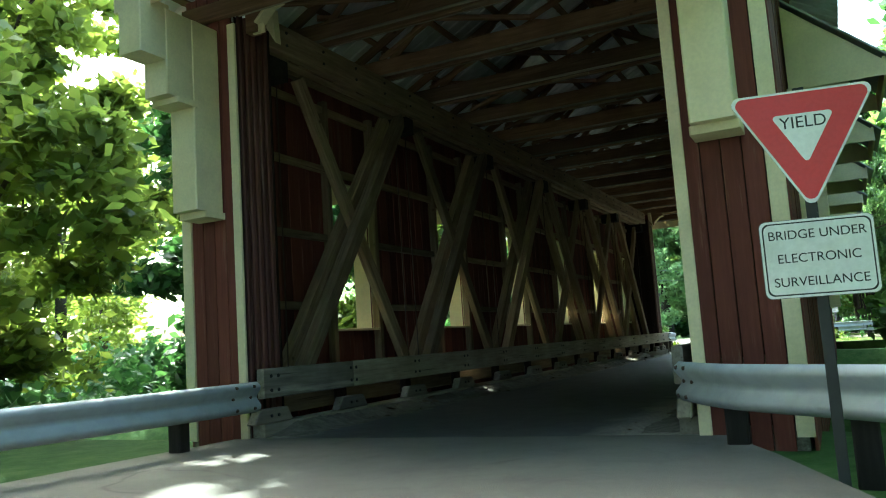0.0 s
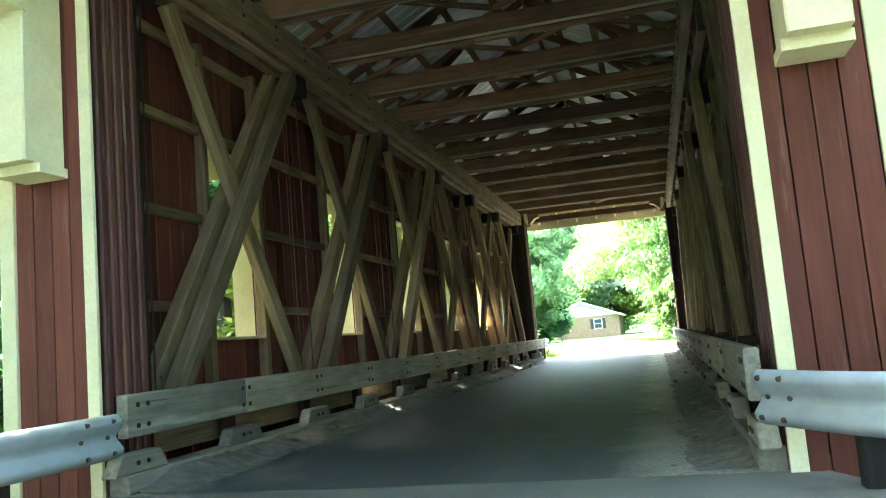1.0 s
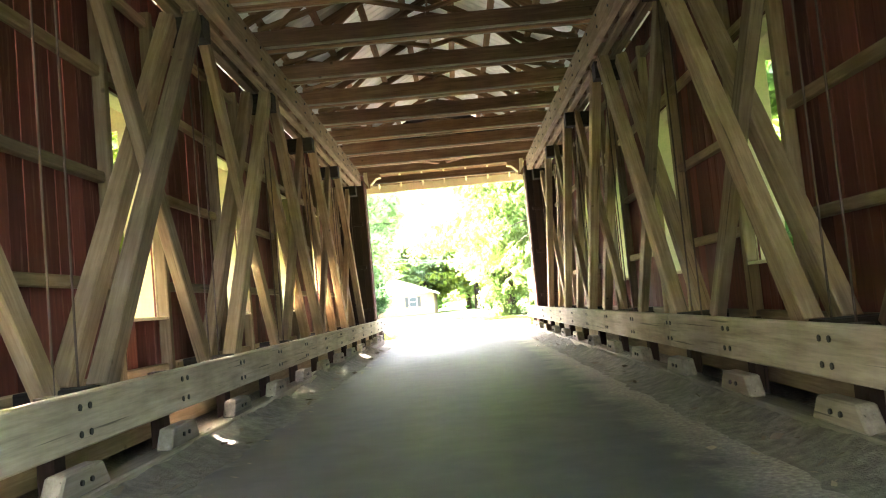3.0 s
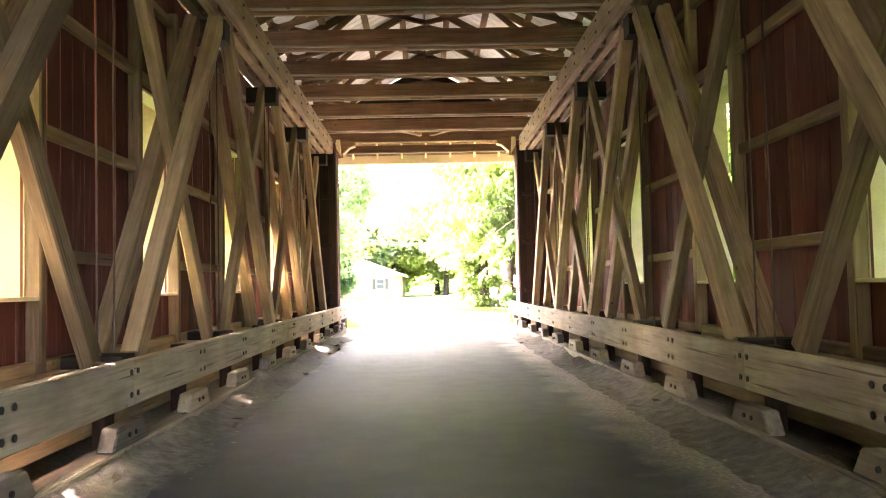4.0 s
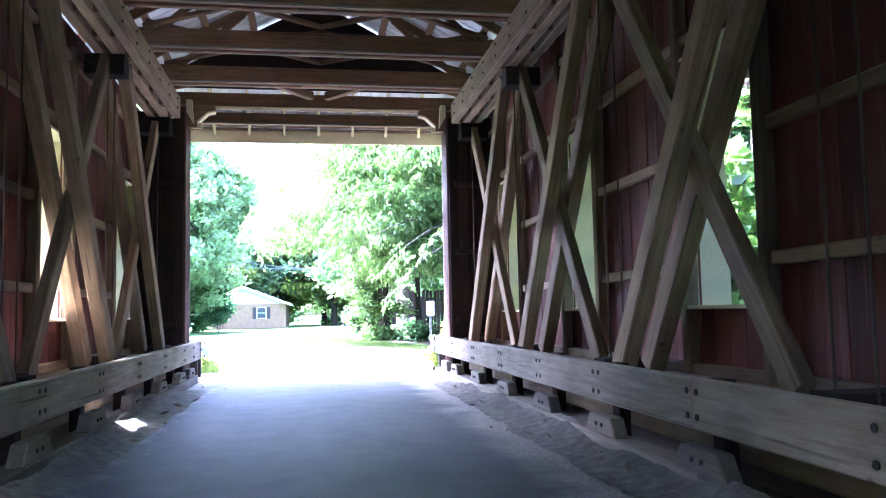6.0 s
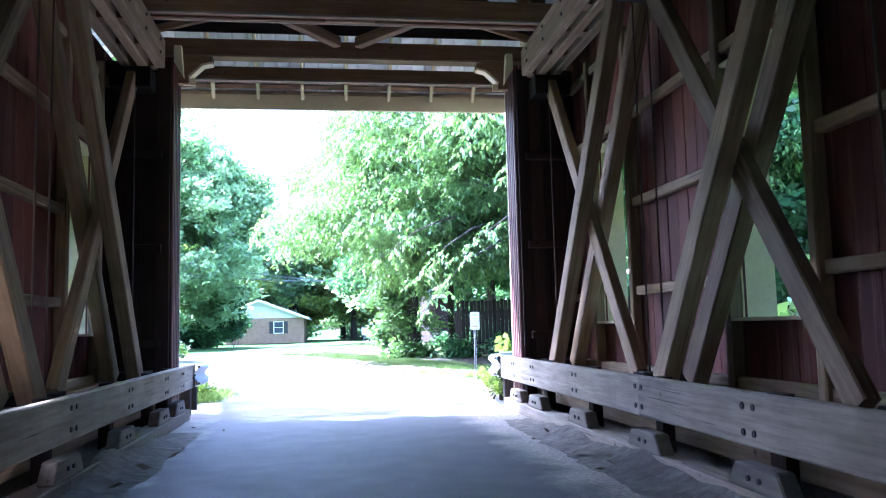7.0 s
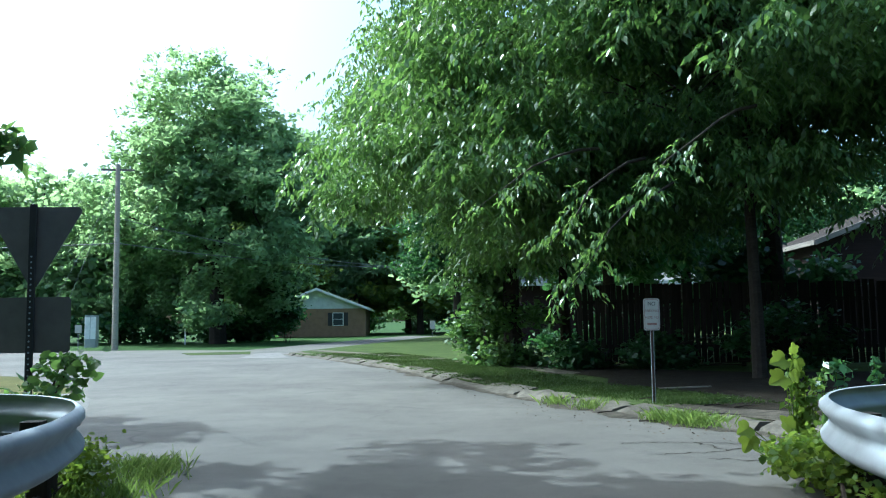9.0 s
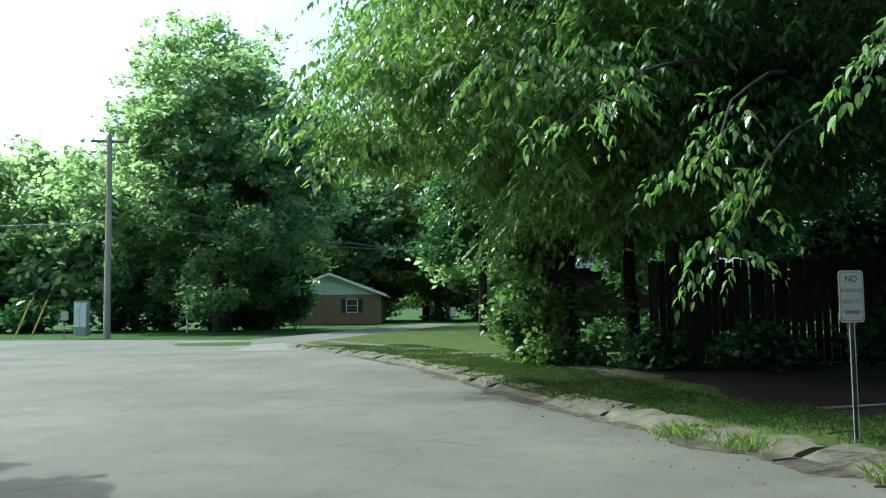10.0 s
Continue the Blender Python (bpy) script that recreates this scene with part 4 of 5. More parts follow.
# ---- houses ----
def house(at, w, d, wall_h, ridge_h, yaw, label, wall_mat, gable_mat, wins, roof_mat=None):
    h = thing("house", (at[0], at[1], 0), label, "house")
    base = Matrix.Translation((at[0], at[1], -0.1)) @ pose(0, 0, 0, 0, 0, yaw)
    bm = bmesh.new()
    add_box(bm, (-w / 2, 0, 0), (w / 2, d, wall_h))
    put("wall", bm_mesh("wall", bm, wall_mat), base, h)
    for y0 in (0.0, d - 0.02):
        bm = bmesh.new()
        va = [bm.verts.new((x, y0 - 0.01, z)) for x, z in ((-w / 2, wall_h), (w / 2, wall_h), (0, ridge_h))]
        vb = [bm.verts.new((x, y0 + 0.03, z)) for x, z in ((-w / 2, wall_h), (w / 2, wall_h), (0, ridge_h))]
        bm.faces.new(va)
        bm.faces.new(vb[::-1])
        for i in range(3):
            bm.faces.new((va[i], va[(i + 1) % 3], vb[(i + 1) % 3], vb[i]))
        put("gable", bm_mesh("gable", bm, gable_mat), base, h, "pale gable boards")
    bm = bmesh.new()
    o, t = 0.45, 0.16
    slope = (ridge_h - wall_h) / (w / 2)
    pts = [(-w / 2 - o, wall_h - o * slope), (0, ridge_h), (w / 2 + o, wall_h - o * slope)]
    va = [bm.verts.new((x, -o, z + q)) for q in (0.02, t) for x, z in pts]
    vb = [bm.verts.new((x, d + o, z + q)) for q in (0.02, t) for x, z in pts]
    for q in ((0, 1, 4, 3), (1, 2, 5, 4)):
        bm.faces.new([va[i] for i in q])
        bm.faces.new([vb[i] for i in q[::-1]])
    for i, j in ((0, 1), (1, 2), (4, 3), (5, 4), (2, 5), (3, 0)):
        bm.faces.new((va[i], va[j], vb[j], vb[i]))
    put("roof", bm_mesh("roof", bm, roof_mat or M_SHINGLE), base, h)
    for s in (-1, 1):
        q0 = base @ Vector((s * (w / 2 + o), -o - 0.02, wall_h - o * slope + 0.06))
        q1 = base @ Vector((0, -o - 0.02, ridge_h + 0.06))
        timber("barge_board", q0, q1, 0.03, 0.2, M_POLE if roof_mat else M_WHITE, h)
        e0, e1 = Vector((s * (w / 2 + o + 0.02), -o, wall_h - o * slope + 0.07)), Vector((s * (w / 2 + o + 0.02), d + o, wall_h - o * slope + 0.07))
        timber("fascia", base @ e0, base @ e1, 0.03, 0.2, M_POLE if roof_mat else M_WHITE, h)
    for x, z0, ww, hh in wins:
        win = put("window", bm_mesh_box((x - ww / 2, -0.05, z0), (x + ww / 2, 0.02, z0 + hh), M_WHITE), base, h)
        put("pane", bm_mesh_box((x - ww / 2 + 0.06, -0.06, z0 + 0.06), (x + ww / 2 - 0.06, -0.04, z0 + hh / 2 - 0.02), M_GLASSDARK), base, win)
        put("pane", bm_mesh_box((x - ww / 2 + 0.06, -0.06, z0 + hh / 2 + 0.02), (x + ww / 2 - 0.06, -0.04, z0 + hh - 0.06), M_GLASSDARK), base, win)
        for s in (-1, 1):
            put("shutter", bm_mesh_box((x + s * (ww / 2 + 0.22) - 0.18, -0.05, z0), (x + s * (ww / 2 + 0.22) + 0.18, 0.0, z0 + hh), M_BLACK), base, h, "dark window shutter")
    return h


def bm_mesh_box(lo, hi, mat):
    bm = bmesh.new()
    add_box(bm, lo, hi)
    return bm_mesh("box", bm, mat)


house((-6.87, 68.0), 8.5, 14.0, 2.45, 4.1, 0, "low brick house with a pale gable and shuttered window", M_BRICK, M_GABLE, [(1.85, 0.95, 0.95, 1.15)])
house((14.5, 40.0), 8.0, 8.5, 3.15, 4.9, 90, "low brown house with white eaves behind the verge", M_DARKRED, M_DARKRED, [])
house((24.3, 27.0), 15.0, 6.0, 4.3, 7.2, -8, "brown sided house behind a picket fence", M_DARKRED, M_DARKRED, [(-4.0, 1.0, 1.6, 1.2), (2.0, 1.0, 1.2, 1.2)], M_BROWNROOF)

# ---- verge, kerb and path on the far side ----
VERGE = [(2.75, 0.4), (2.75, 2.6), (3.3, 3.6), (4.6, 5.0), (3.78, 5.85), (3.2, 6.6), (2.85, 7.65), (2.3, 8.85), (1.35, 11.25), (-0.05, 17.25), (-1.75, 22.05), (-4.1, 27.4), (3.9, 59.0), (60.0, 59.0), (60.0, -0.5), (3.3, -0.5)]
slab("verge", VERGE, 0.085, M_VERGE, 0.4, "mown green grass verge with bare patches", "verge")
# real bare soil; the tree shade on it is put into its colour
slab("shaded_yard", [(4.5, 4.95), (3.85, 5.85), (3.5, 6.7), (3.55, 8.0), (3.45, 9.3), (3.3, 10.6), (3.75, 12.2), (3.3, 14.0), (3.5, 15.3), (3.0, 16.4), (7.0, 13.2), (30.0, 9.0), (30.0, 1.5), (4.8, 1.5), (4.4, 3.4)], 0.091, M_SOIL, 0.2, "bare brown soil, its colour darkened for the trees' shade", "ground")
slab("pavement", [(3.1, 13.6), (3.35, 13.4), (3.6, 13.8), (3.0, 16.5), (2.1, 18.9), (0.9, 21.6), (-0.9, 25.3), (-3.0, 29.3), (-3.5, 28.9), (-1.5, 25.0), (0.35, 21.3), (1.5, 18.6), (2.4, 16.3)], 0.097, M_CONC, 0.2, "narrow pale concrete footpath through grass", "footpath")


slab("kerb_dirt", [(3.4, 3.6), (4.4, 4.75), (3.9, 5.6), (3.45, 6.5), (3.15, 7.4), (3.4, 7.6), (3.9, 6.9), (4.4, 6.5), (4.7, 5.6), (5.3, 5.0), (4.6, 3.0)], 0.093, M_DIRT, 0.2, "bare dirt strip behind the kerb", "ground")


def kerb():
    """Low rolled kerb: broad sloping stones, sunk, tilted and broken at their ends."""
    k = thing("kerb", (1.2, 11.2, 0), "worn and broken concrete kerb along the road", "kerb", kind="structure")
    rnd = random.Random(3)
    profile = [(-0.18, -0.05), (-0.13, 0.015), (0.02, 0.075), (0.16, 0.112), (0.42, 0.118), (0.47, 0.02)]
    for a, b in zip(CURB[1:], CURB[2:]):
        a, b = Vector((*a, 0)), Vector((*b, 0))
        n = max(1, round((b - a).length / 1.1))
        for i in range(n):
            p, q = a.lerp(b, i / n), a.lerp(b, (i + 1) / n)
            t = (q - p).normalized()
            side = Vector((t.y, -t.x, 0))
            sink = rnd.uniform(0.0, 0.024)
            gap = rnd.choice((0.004, 0.006, 0.008, 0.012, 0.05))
            bm = bmesh.new()
            rings = []
            for f in (0.0, 0.25, 0.5, 0.75, 1.0):
                c0 = p.lerp(q, f) + t * (gap if f == 0 else -gap if f == 1 else 0)
                chip = 0.025 if 0 < f < 1 else 0.05
                rings.append([bm.verts.new(c0 + side * (x + 0.07 + rnd.uniform(-chip, chip) * 0.6) + Vector((0, 0, z - sink + rnd.uniform(-chip, 0.01)))) for x, z in profile])
            for r0, r1 in zip(rings, rings[1:]):
                for x in range(5):
                    bm.faces.new((r0[x], r0[x + 1], r1[x + 1], r1[x]))
            bm.faces.new(rings[0][::-1])
            bm.faces.new(rings[-1])
            part("kerb_stone", bm, M_CONC, k)


kerb()


def crack(points, seed):
    """A ragged dark crack, widest at its middle, filled with dirt."""
    rnd = random.Random(seed)
    verts, faces = [], []
    for a, b in zip(points, points[1:]):
        a, b = Vector((*a, 0.004)), Vector((*b, 0.004))
        n = max(3, round((b - a).length / 0.045))
        side = Vector((-(b - a).y, (b - a).x, 0)).normalized()
        for i in range(n):
            p = a.lerp(b, i / n) + side * rnd.uniform(-0.045, 0.045)
            w = rnd.uniform(0.003, 0.016)
            verts += [p + side * w, p - side * w]
            k = len(verts)
            if k > 2:
                faces.append((k - 4, k - 3, k - 1, k - 2))
    tagged(put("crack", mesh_of("crack", verts, faces, M_SOIL)), "dark ragged crack in the worn road edge", "crack", "cracks in the road")


crack([(1.9, 5.0), (2.25, 5.03), (2.55, 4.97), (2.8, 4.9), (3.1, 4.72)], 1)
crack([(2.05, 4.33), (2.3, 4.36), (2.65, 4.43), (2.95, 4.55)], 2)
crack([(2.4, 4.1), (2.62, 4.0), (2.85, 3.85)], 4)
crack([(2.6, 4.95), (2.7, 4.7), (2.72, 4.45)], 5)


def gutter():
    """Thin ragged dirt washed against the kerb, laid on the road."""
    rnd = random.Random(31)
    verts, faces = [], []
    step = 0
    for a, b in zip(CURB[1:8], CURB[2:9]):
        a, b = Vector((*a, 0)), Vector((*b, 0))
        side = Vector(((b - a).y, -(b - a).x, 0)).normalized()
        n = max(2, round((b - a).length / 0.06))
        for i in range(n):
            p = a.lerp(b, i / n)
            w = 0.05 + 0.45 * max(0.0, noise.noise((step * 0.065, 3.0, 0.0)) + 0.1) + 0.12 * abs(noise.noise((step * 0.31, 7.0, 0.0))) + rnd.uniform(-0.03, 0.05)
            verts += [p + side * 0.02 + Vector((0, 0, 0.03)), p - side * w * 0.5 + Vector((0, 0, 0.014 + rnd.uniform(0, 0.008))), p - side * w + Vector((0, 0, 0.003))]
            if step:
                k = 3 * step
                faces += [(k - 3, k - 2, k + 1, k), (k - 2, k - 1, k + 2, k + 1)]
            step += 1
    tagged(put("gutter_dirt", mesh_of("gutter_dirt", verts, faces, M_DIRT)), "dirt and grit washed against the kerb", "dirt", kind="stuff")


gutter()


# ---- fence ----
def fence(p0, p1, height, n):
    # the shade on the pickets is in their wood colour
    f = thing("picket_fence", (p0[0], p0[1], 0.14), "tall weathered wooden picket fence, darkened for tree shade", "fence")
    a, b = Vector((*p0, 0.14)), Vector((*p1, 0.14))
    t = (b - a).normalized()
    back = Vector((-t.y, t.x, 0)) * 0.06
    for z in (0.4, height - 0.4):
        timber("fence_rail", a + back + Vector((0, 0, z)), b + back + Vector((0, 0, z)), 0.05, 0.09, M_DARKWOOD, f)
    for i in range(0, n + 1, 14):
        p = a.lerp(b, i / n) + back * 2
        timber("post", p - Vector((0, 0, 0.3)), p + Vector((0, 0, height)), 0.09, 0.09, M_DARKWOOD, f, up=t)
    rnd = random.Random(8)
    for i in range(n):
        p = a.lerp(b, (i + 0.5) / n)
        lean = t * rnd.uniform(-0.02, 0.02)
        timber("picket", p + Vector((0, 0, 0.03)), p + lean + Vector((0, 0, height + rnd.uniform(-0.04, 0.04))), (b - a).length / n * 0.86, 0.02, M_DARKWOOD, f, up=(-t.y, t.x, 0), cut=0.004)


fence((4.1, 16.1), (22.0, 11.0), 1.85, 140)


# ---- trees ----
def rand_dirs(rng, n):
    v = rng.normal(size=(n, 3))
    return v / np.linalg.norm(v, axis=1, keepdims=True)


def leaf_quads(rng, centres, spread, per, size, droop=0.3, broad=False):
    """Diamond leaves scattered in clumps round the centres; an array (n, 4, 3)."""
    n = len(centres) * per
    c = np.repeat(centres, per, axis=0)
    off = rng.normal(size=(n, 3)) * spread * np.array([1, 1, 0.62])
    p = c + off
    d = rand_dirs(rng, n)
    d[:, 2] = d[:, 2] * 0.5 - droop
    d /= np.linalg.norm(d, axis=1, keepdims=True)
    u = np.cross(d, rand_dirs(rng, n) + np.array([-0.25, -0.1, 0.55]))
    u /= np.linalg.norm(u, axis=1, keepdims=True) + 1e-9
    nrm = np.cross(u, d)
    s = size * rng.uniform(0.6, 1.3, size=(n, 1))
    w = s * 0.27
    base, tip = p - d * s * 0.5, p + d * s * 0.5
    if broad:
        w = s * rng.uniform(0.34, 0.46, size=(n, 1))
        lo, hi = p - d * s * 0.3, p + d * s * 0.16
        fold, curl = nrm * w * 0.22, -nrm * s * 0.1
        return np.stack([base, lo + u * w * 0.85 + fold, hi + u * w * 0.8 + fold, tip + curl, hi - u * w * 0.8 + fold, lo - u * w * 0.85 + fold], axis=1)
    mid = p - d * s * 0.08
    return np.stack([base, mid + u * w + nrm * w * 0.25, tip, mid - u * w + nrm * w * 0.25], axis=1)


def compound_quads(rng, centres, spread, per, length, leaflets=9, outward=None, fine=False):
    """Drooping feather leaves: pairs of narrow leaflets along a bent stalk; outward: a way that each leaf tends to."""
    n = len(centres) * per
    c = np.repeat(centres, per, axis=0) + rng.normal(size=(n, 3)) * spread * np.array([1, 1, 0.45])
    d = rand_dirs(rng, n)
    if outward is not None:
        d = d + np.repeat(outward, per, axis=0) * 0.4
    d[:, 2] = np.abs(d[:, 2]) * 0.35 - 0.3
    d /= np.linalg.norm(d, axis=1, keepdims=True)
    side = np.cross(d, np.array([0, 0, 1.0]))
    side /= np.linalg.norm(side, axis=1, keepdims=True) + 1e-9
    L = length * rng.uniform(0.6, 1.25, size=(n, 1))
    roll = rng.normal(size=(n, 1)) * 0.5
    out = []
    pairs = leaflets // 2
    for k in range(leaflets):
        last = k == leaflets - 1
        t, sgn = (1.0, 0.0) if last else (0.22 + 0.76 * (k // 2) / pairs, 1.0 if k % 2 else -1.0)
        p = c + d * L * t - np.array([0, 0, 1.0]) * L * (0.55 * t * t)
        ax = d * (0.4 if sgn else 0.7) + side * sgn * 0.62 + np.array([0, 0, 1.0]) * (roll * sgn * 0.6 - 0.8 - 0.3 * t)
        ax = ax + rng.normal(size=(n, 3)) * 0.34
        ax /= np.linalg.norm(ax, axis=1, keepdims=True)
        s = L * 0.33 * (1.0 - 0.75 * (t - 0.5) ** 2) * rng.uniform(0.75, 1.2, size=(n, 1))
        u = np.cross(ax, np.cross(ax, np.array([0, 0, 1.0]) + 0.5 * side * sgn) + rng.normal(size=(n, 3)) * 0.3)
        u = np.cross(u, ax)
        u /= np.linalg.norm(u, axis=1, keepdims=True) + 1e-9
        w = s * 0.2
        if fine:
            n2 = np.cross(u, ax) * s * 0.1
            w = w * 0.92
            out.append(np.stack([p, p + ax * s * 0.2 + u * w * 0.8 + n2, p + ax * s * 0.52 + u * w * 0.9 + n2, p + ax * s * 0.8 + u * w * 0.4, p + ax * s - n2, p + ax * s * 0.8 - u * w * 0.4, p + ax * s * 0.52 - u * w * 0.9 + n2, p + ax * s * 0.2 - u * w * 0.8 + n2], axis=1))
        else:
            out.append(np.stack([p, p + ax * s * 0.36 + u * w, p + ax * s, p + ax * s * 0.36 - u * w], axis=1))
    return np.concatenate(out)


def clump_centres(rng, blobs, n, shell=0.45, share=14, flat=1.0):
    """Clump places: each blob carries smaller billows, and the clumps sit on the billows."""
    blobs = np.array(blobs, float)
    vol = (blobs[:, 3] * blobs[:, 4] * blobs[:, 5]) ** 0.72
    subs = max(12, n // share)
    b = blobs[rng.choice(len(blobs), size=subs, p=vol / vol.sum())]
    r = rng.uniform(shell ** 2, 1.0, size=(subs, 1)) ** 0.5
    centre = b[:, :3] + rand_dirs(rng, subs) * b[:, 3:] * r * 0.88
    size = b[:, 3:] * rng.uniform(0.16, 0.34, size=(subs, 1)) * np.array([1.0, 1.0, flat])
    pick = rng.integers(0, subs, size=n)
    d = rand_dirs(rng, n)
    d[:, 2] = np.where(d[:, 2] < 0, d[:, 2] * 0.5, d[:, 2])
    return centre[pick] + d * size[pick] * rng.uniform(0.6, 1.05, size=(n, 1))


def tree(name, base, height, radius, blobs, clumps, per, size, spread, material, label, seed, compound=0.0, limbs=9, group="", shell=0.45, share=14, flat=1.0, sprays=0, boughs=()):
    rng = np.random.default_rng(seed)
    rnd = random.Random(seed)
    t = thing(name, (base[0], base[1], base[2]), label, "tree", group)
    bm = bmesh.new()
    b = Vector(base)
    top = b + Vector((rnd.uniform(-0.4, 0.4), rnd.uniform(-0.4, 0.4), height))
    pts = [b + (top - b) * f + Vector((rnd.uniform(-1, 1), rnd.uniform(-1, 1), 0)) * radius * 0.5 * (0 < f < 1) for f in (0, 0.15, 0.35, 0.6, 0.8, 1.0)]
    pts[0].z -= 0.4
    tube(bm, pts, [radius * k for k in (1.35, 1.0, 0.85, 0.6, 0.4, 0.15)], 10)
    centres = clump_centres(rng, blobs, clumps, shell, share, flat)
    for i in range(limbs):
        f = rnd.uniform(0.3, 0.85)
        s = b.lerp(top, f)
        e = Vector(centres[rnd.randrange(len(centres))])
        m1 = s.lerp(e, 0.4) + Vector((rnd.uniform(-0.3, 0.3), rnd.uniform(-0.3, 0.3), 0.4))
        m2 = s.lerp(e, 0.75) + Vector((rnd.uniform(-0.3, 0.3), rnd.uniform(-0.3, 0.3), 0.25))
        r = radius * 0.42 * (1.1 - f)
        lb = bmesh.new()
        tube(lb, [s, m1, m2, e], [r, r * 0.7, r * 0.4, r * 0.12], 6)
        part("limb", lb, M_BARK, t)
    part("trunk", bm, M_BARK, t, "rough grey-brown trunk")
    if compound:
        q = [compound_quads(rng, centres, spread, per, compound)]
        if sprays:
            # leaves on twigs that stand clear of the crown
            bl = np.array(blobs, float)[rng.integers(0, len(blobs), size=sprays)]
            d = rand_dirs(rng, sprays)
            d[:, 1] = -np.abs(d[:, 1])
            d[:, 2] *= 0.7
            run = d * np.array([0.6, 0.7, 0.2])
            at = [bl[:, :3] + d * bl[:, 3:] * 0.94 + run * f - np.array([0, 0, 0.4]) * f * f for f in (0.1, 0.45, 0.8, 1.15)]
            q.append(compound_quads(rng, np.concatenate(at), 0.08, 3, compound, outward=np.tile(d, (4, 1))))
        for start, end in boughs:
            # a low bough that hangs out over the road, with leaves along its outer part
            a, e = Vector(start), Vector(end)
            pts = [a.lerp(e, f) + Vector((0, 0, 0.9 * f * (1 - f))) + Vector((rnd.uniform(-0.08, 0.08), rnd.uniform(-0.08, 0.08), 0)) * (0 < f < 1) for f in (0, 0.2, 0.4, 0.6, 0.8, 1.0)]
            lb = bmesh.new()
            tube(lb, pts, [0.03, 0.025, 0.02, 0.014, 0.009, 0.004], 6)
            part("limb", lb, M_BARK, t)
            at, ways = [], []
            for f in np.linspace(0.62, 1.0, 7):
                k = min(int(f * 5), 4)
                at.append(pts[k].lerp(pts[k + 1], f * 5 - k))
                ways.append((e - a).normalized())
            sprig = compound_quads(rng, np.array(at), 0.12, 3, compound * 0.72, outward=np.array(ways), fine=True)
            put("bough_leaves", quads_mesh("bough_leaves", sprig, material), None, t)
        q = np.concatenate(q)
    else:
        q = leaf_quads(rng, centres, spread, per, size)
    put("crown", quads_mesh("crown", q, material), None, t, "leafy crown with gaps")
    return t


# large walnut-like tree over the verge
tree("near_tree", (6.4, 11.6, 0.1), 9.0, 0.11,
     [(4.6, 14.2, 6.6, 5.6, 5.0, 3.6), (3.0, 13.6, 4.4, 3.8, 3.4, 2.0), (8.6, 11.4, 6.4, 4.6, 4.6, 2.6), (7.0, 9.8, 6.8, 4.4, 3.6, 2.4), (11.5, 10.0, 7.8, 4.5, 4.0, 2.8), (4.0, 17.0, 8.5, 4.4, 4.0, 4.0), (0.4, 14.2, 4.5, 2.4, 2.4, 1.5), (1.3, 15.6, 7.0, 2.1, 2.4, 2.2), (4.6, 13.4, 3.7, 2.6, 2.0, 1.3), (7.6, 11.6, 4.0, 2.4, 2.0, 1.2), (6.5, 9.2, 5.6, 3.0, 2.2, 1.2), (10.5, 8.8, 5.9, 3.0, 2.4, 1.2), (8.0, 12.5, 10.0, 5.0, 4.5, 2.2)],
     5600, 7, 0.16, 0.36, M_LEAF_NEAR, "large leafy tree with drooping feather leaves over the verge", 11, compound=0.52, limbs=34, shell=0.62, share=18, flat=0.4, sprays=150, boughs=[((4.3, 9.9, 3.4), (1.93, 7.52, 1.5)), ((4.0, 10.4, 3.9), (1.76, 7.48, 2.18)), ((5.6, 9.6, 4.6), (2.7, 6.6, 2.7)), ((3.4, 11.0, 4.2), (0.9, 8.2, 2.75))])
tree("verge_tree", (2.75, 16.95, 0.1), 8.0, 0.22,
     [(3.2, 17.6, 6.2, 3.6, 2.8, 3.2), (2.2, 18.6, 4.8, 2.4, 2.4, 1.8), (5.5, 18.5, 5.5, 3.0, 2.5, 3.0), (0.3, 18.0, 6.6, 2.4, 2.2, 2.0), (2.3, 17.6, 2.9, 1.0, 1.0, 1.1), (3.8, 17.8, 4.3, 2.0, 1.2, 1.2)],
     2000, 8, 0.16, 0.42, M_LEAF_NEAR, "leafy tree standing at the end of a picket fence", 12, compound=0.52, limbs=14, shell=0.5)
tree("leaning_tree", (4.2, 17.5, 0.1), 5.0, 0.15, [(4.0, 17.8, 5.0, 1.6, 1.4, 1.2)],
     120, 6, 0.3, 0.42, M_LEAF_NEAR, "thin tree trunk behind the fence end", 13, compound=0.5, limbs=5, shell=0.5)
# added crown, too high to be seen, that darkens the near tree's right side
tree("hidden_shade_tree", (9.5, 17.0, 0.1), 13.0, 0.24,
     [(5.2, 10.0, 10.6, 3.6, 3.2, 1.6), (1.6, 14.0, 12.6, 2.6, 2.4, 1.2), (2.7, 11.6, 11.2, 3.2, 2.8, 1.5), (8.0, 10.8, 11.4, 4.4, 3.6, 1.8), (7.0, 14.5, 12.0, 4.0, 3.4, 1.8), (8.5, 15.0, 11.0, 4.5, 4.0, 2.6)],
     1500, 60, 0.3, 0.22, M_LEAF_DARK, "added tree above the view that shades the verge", 14, limbs=16, shell=0.2)
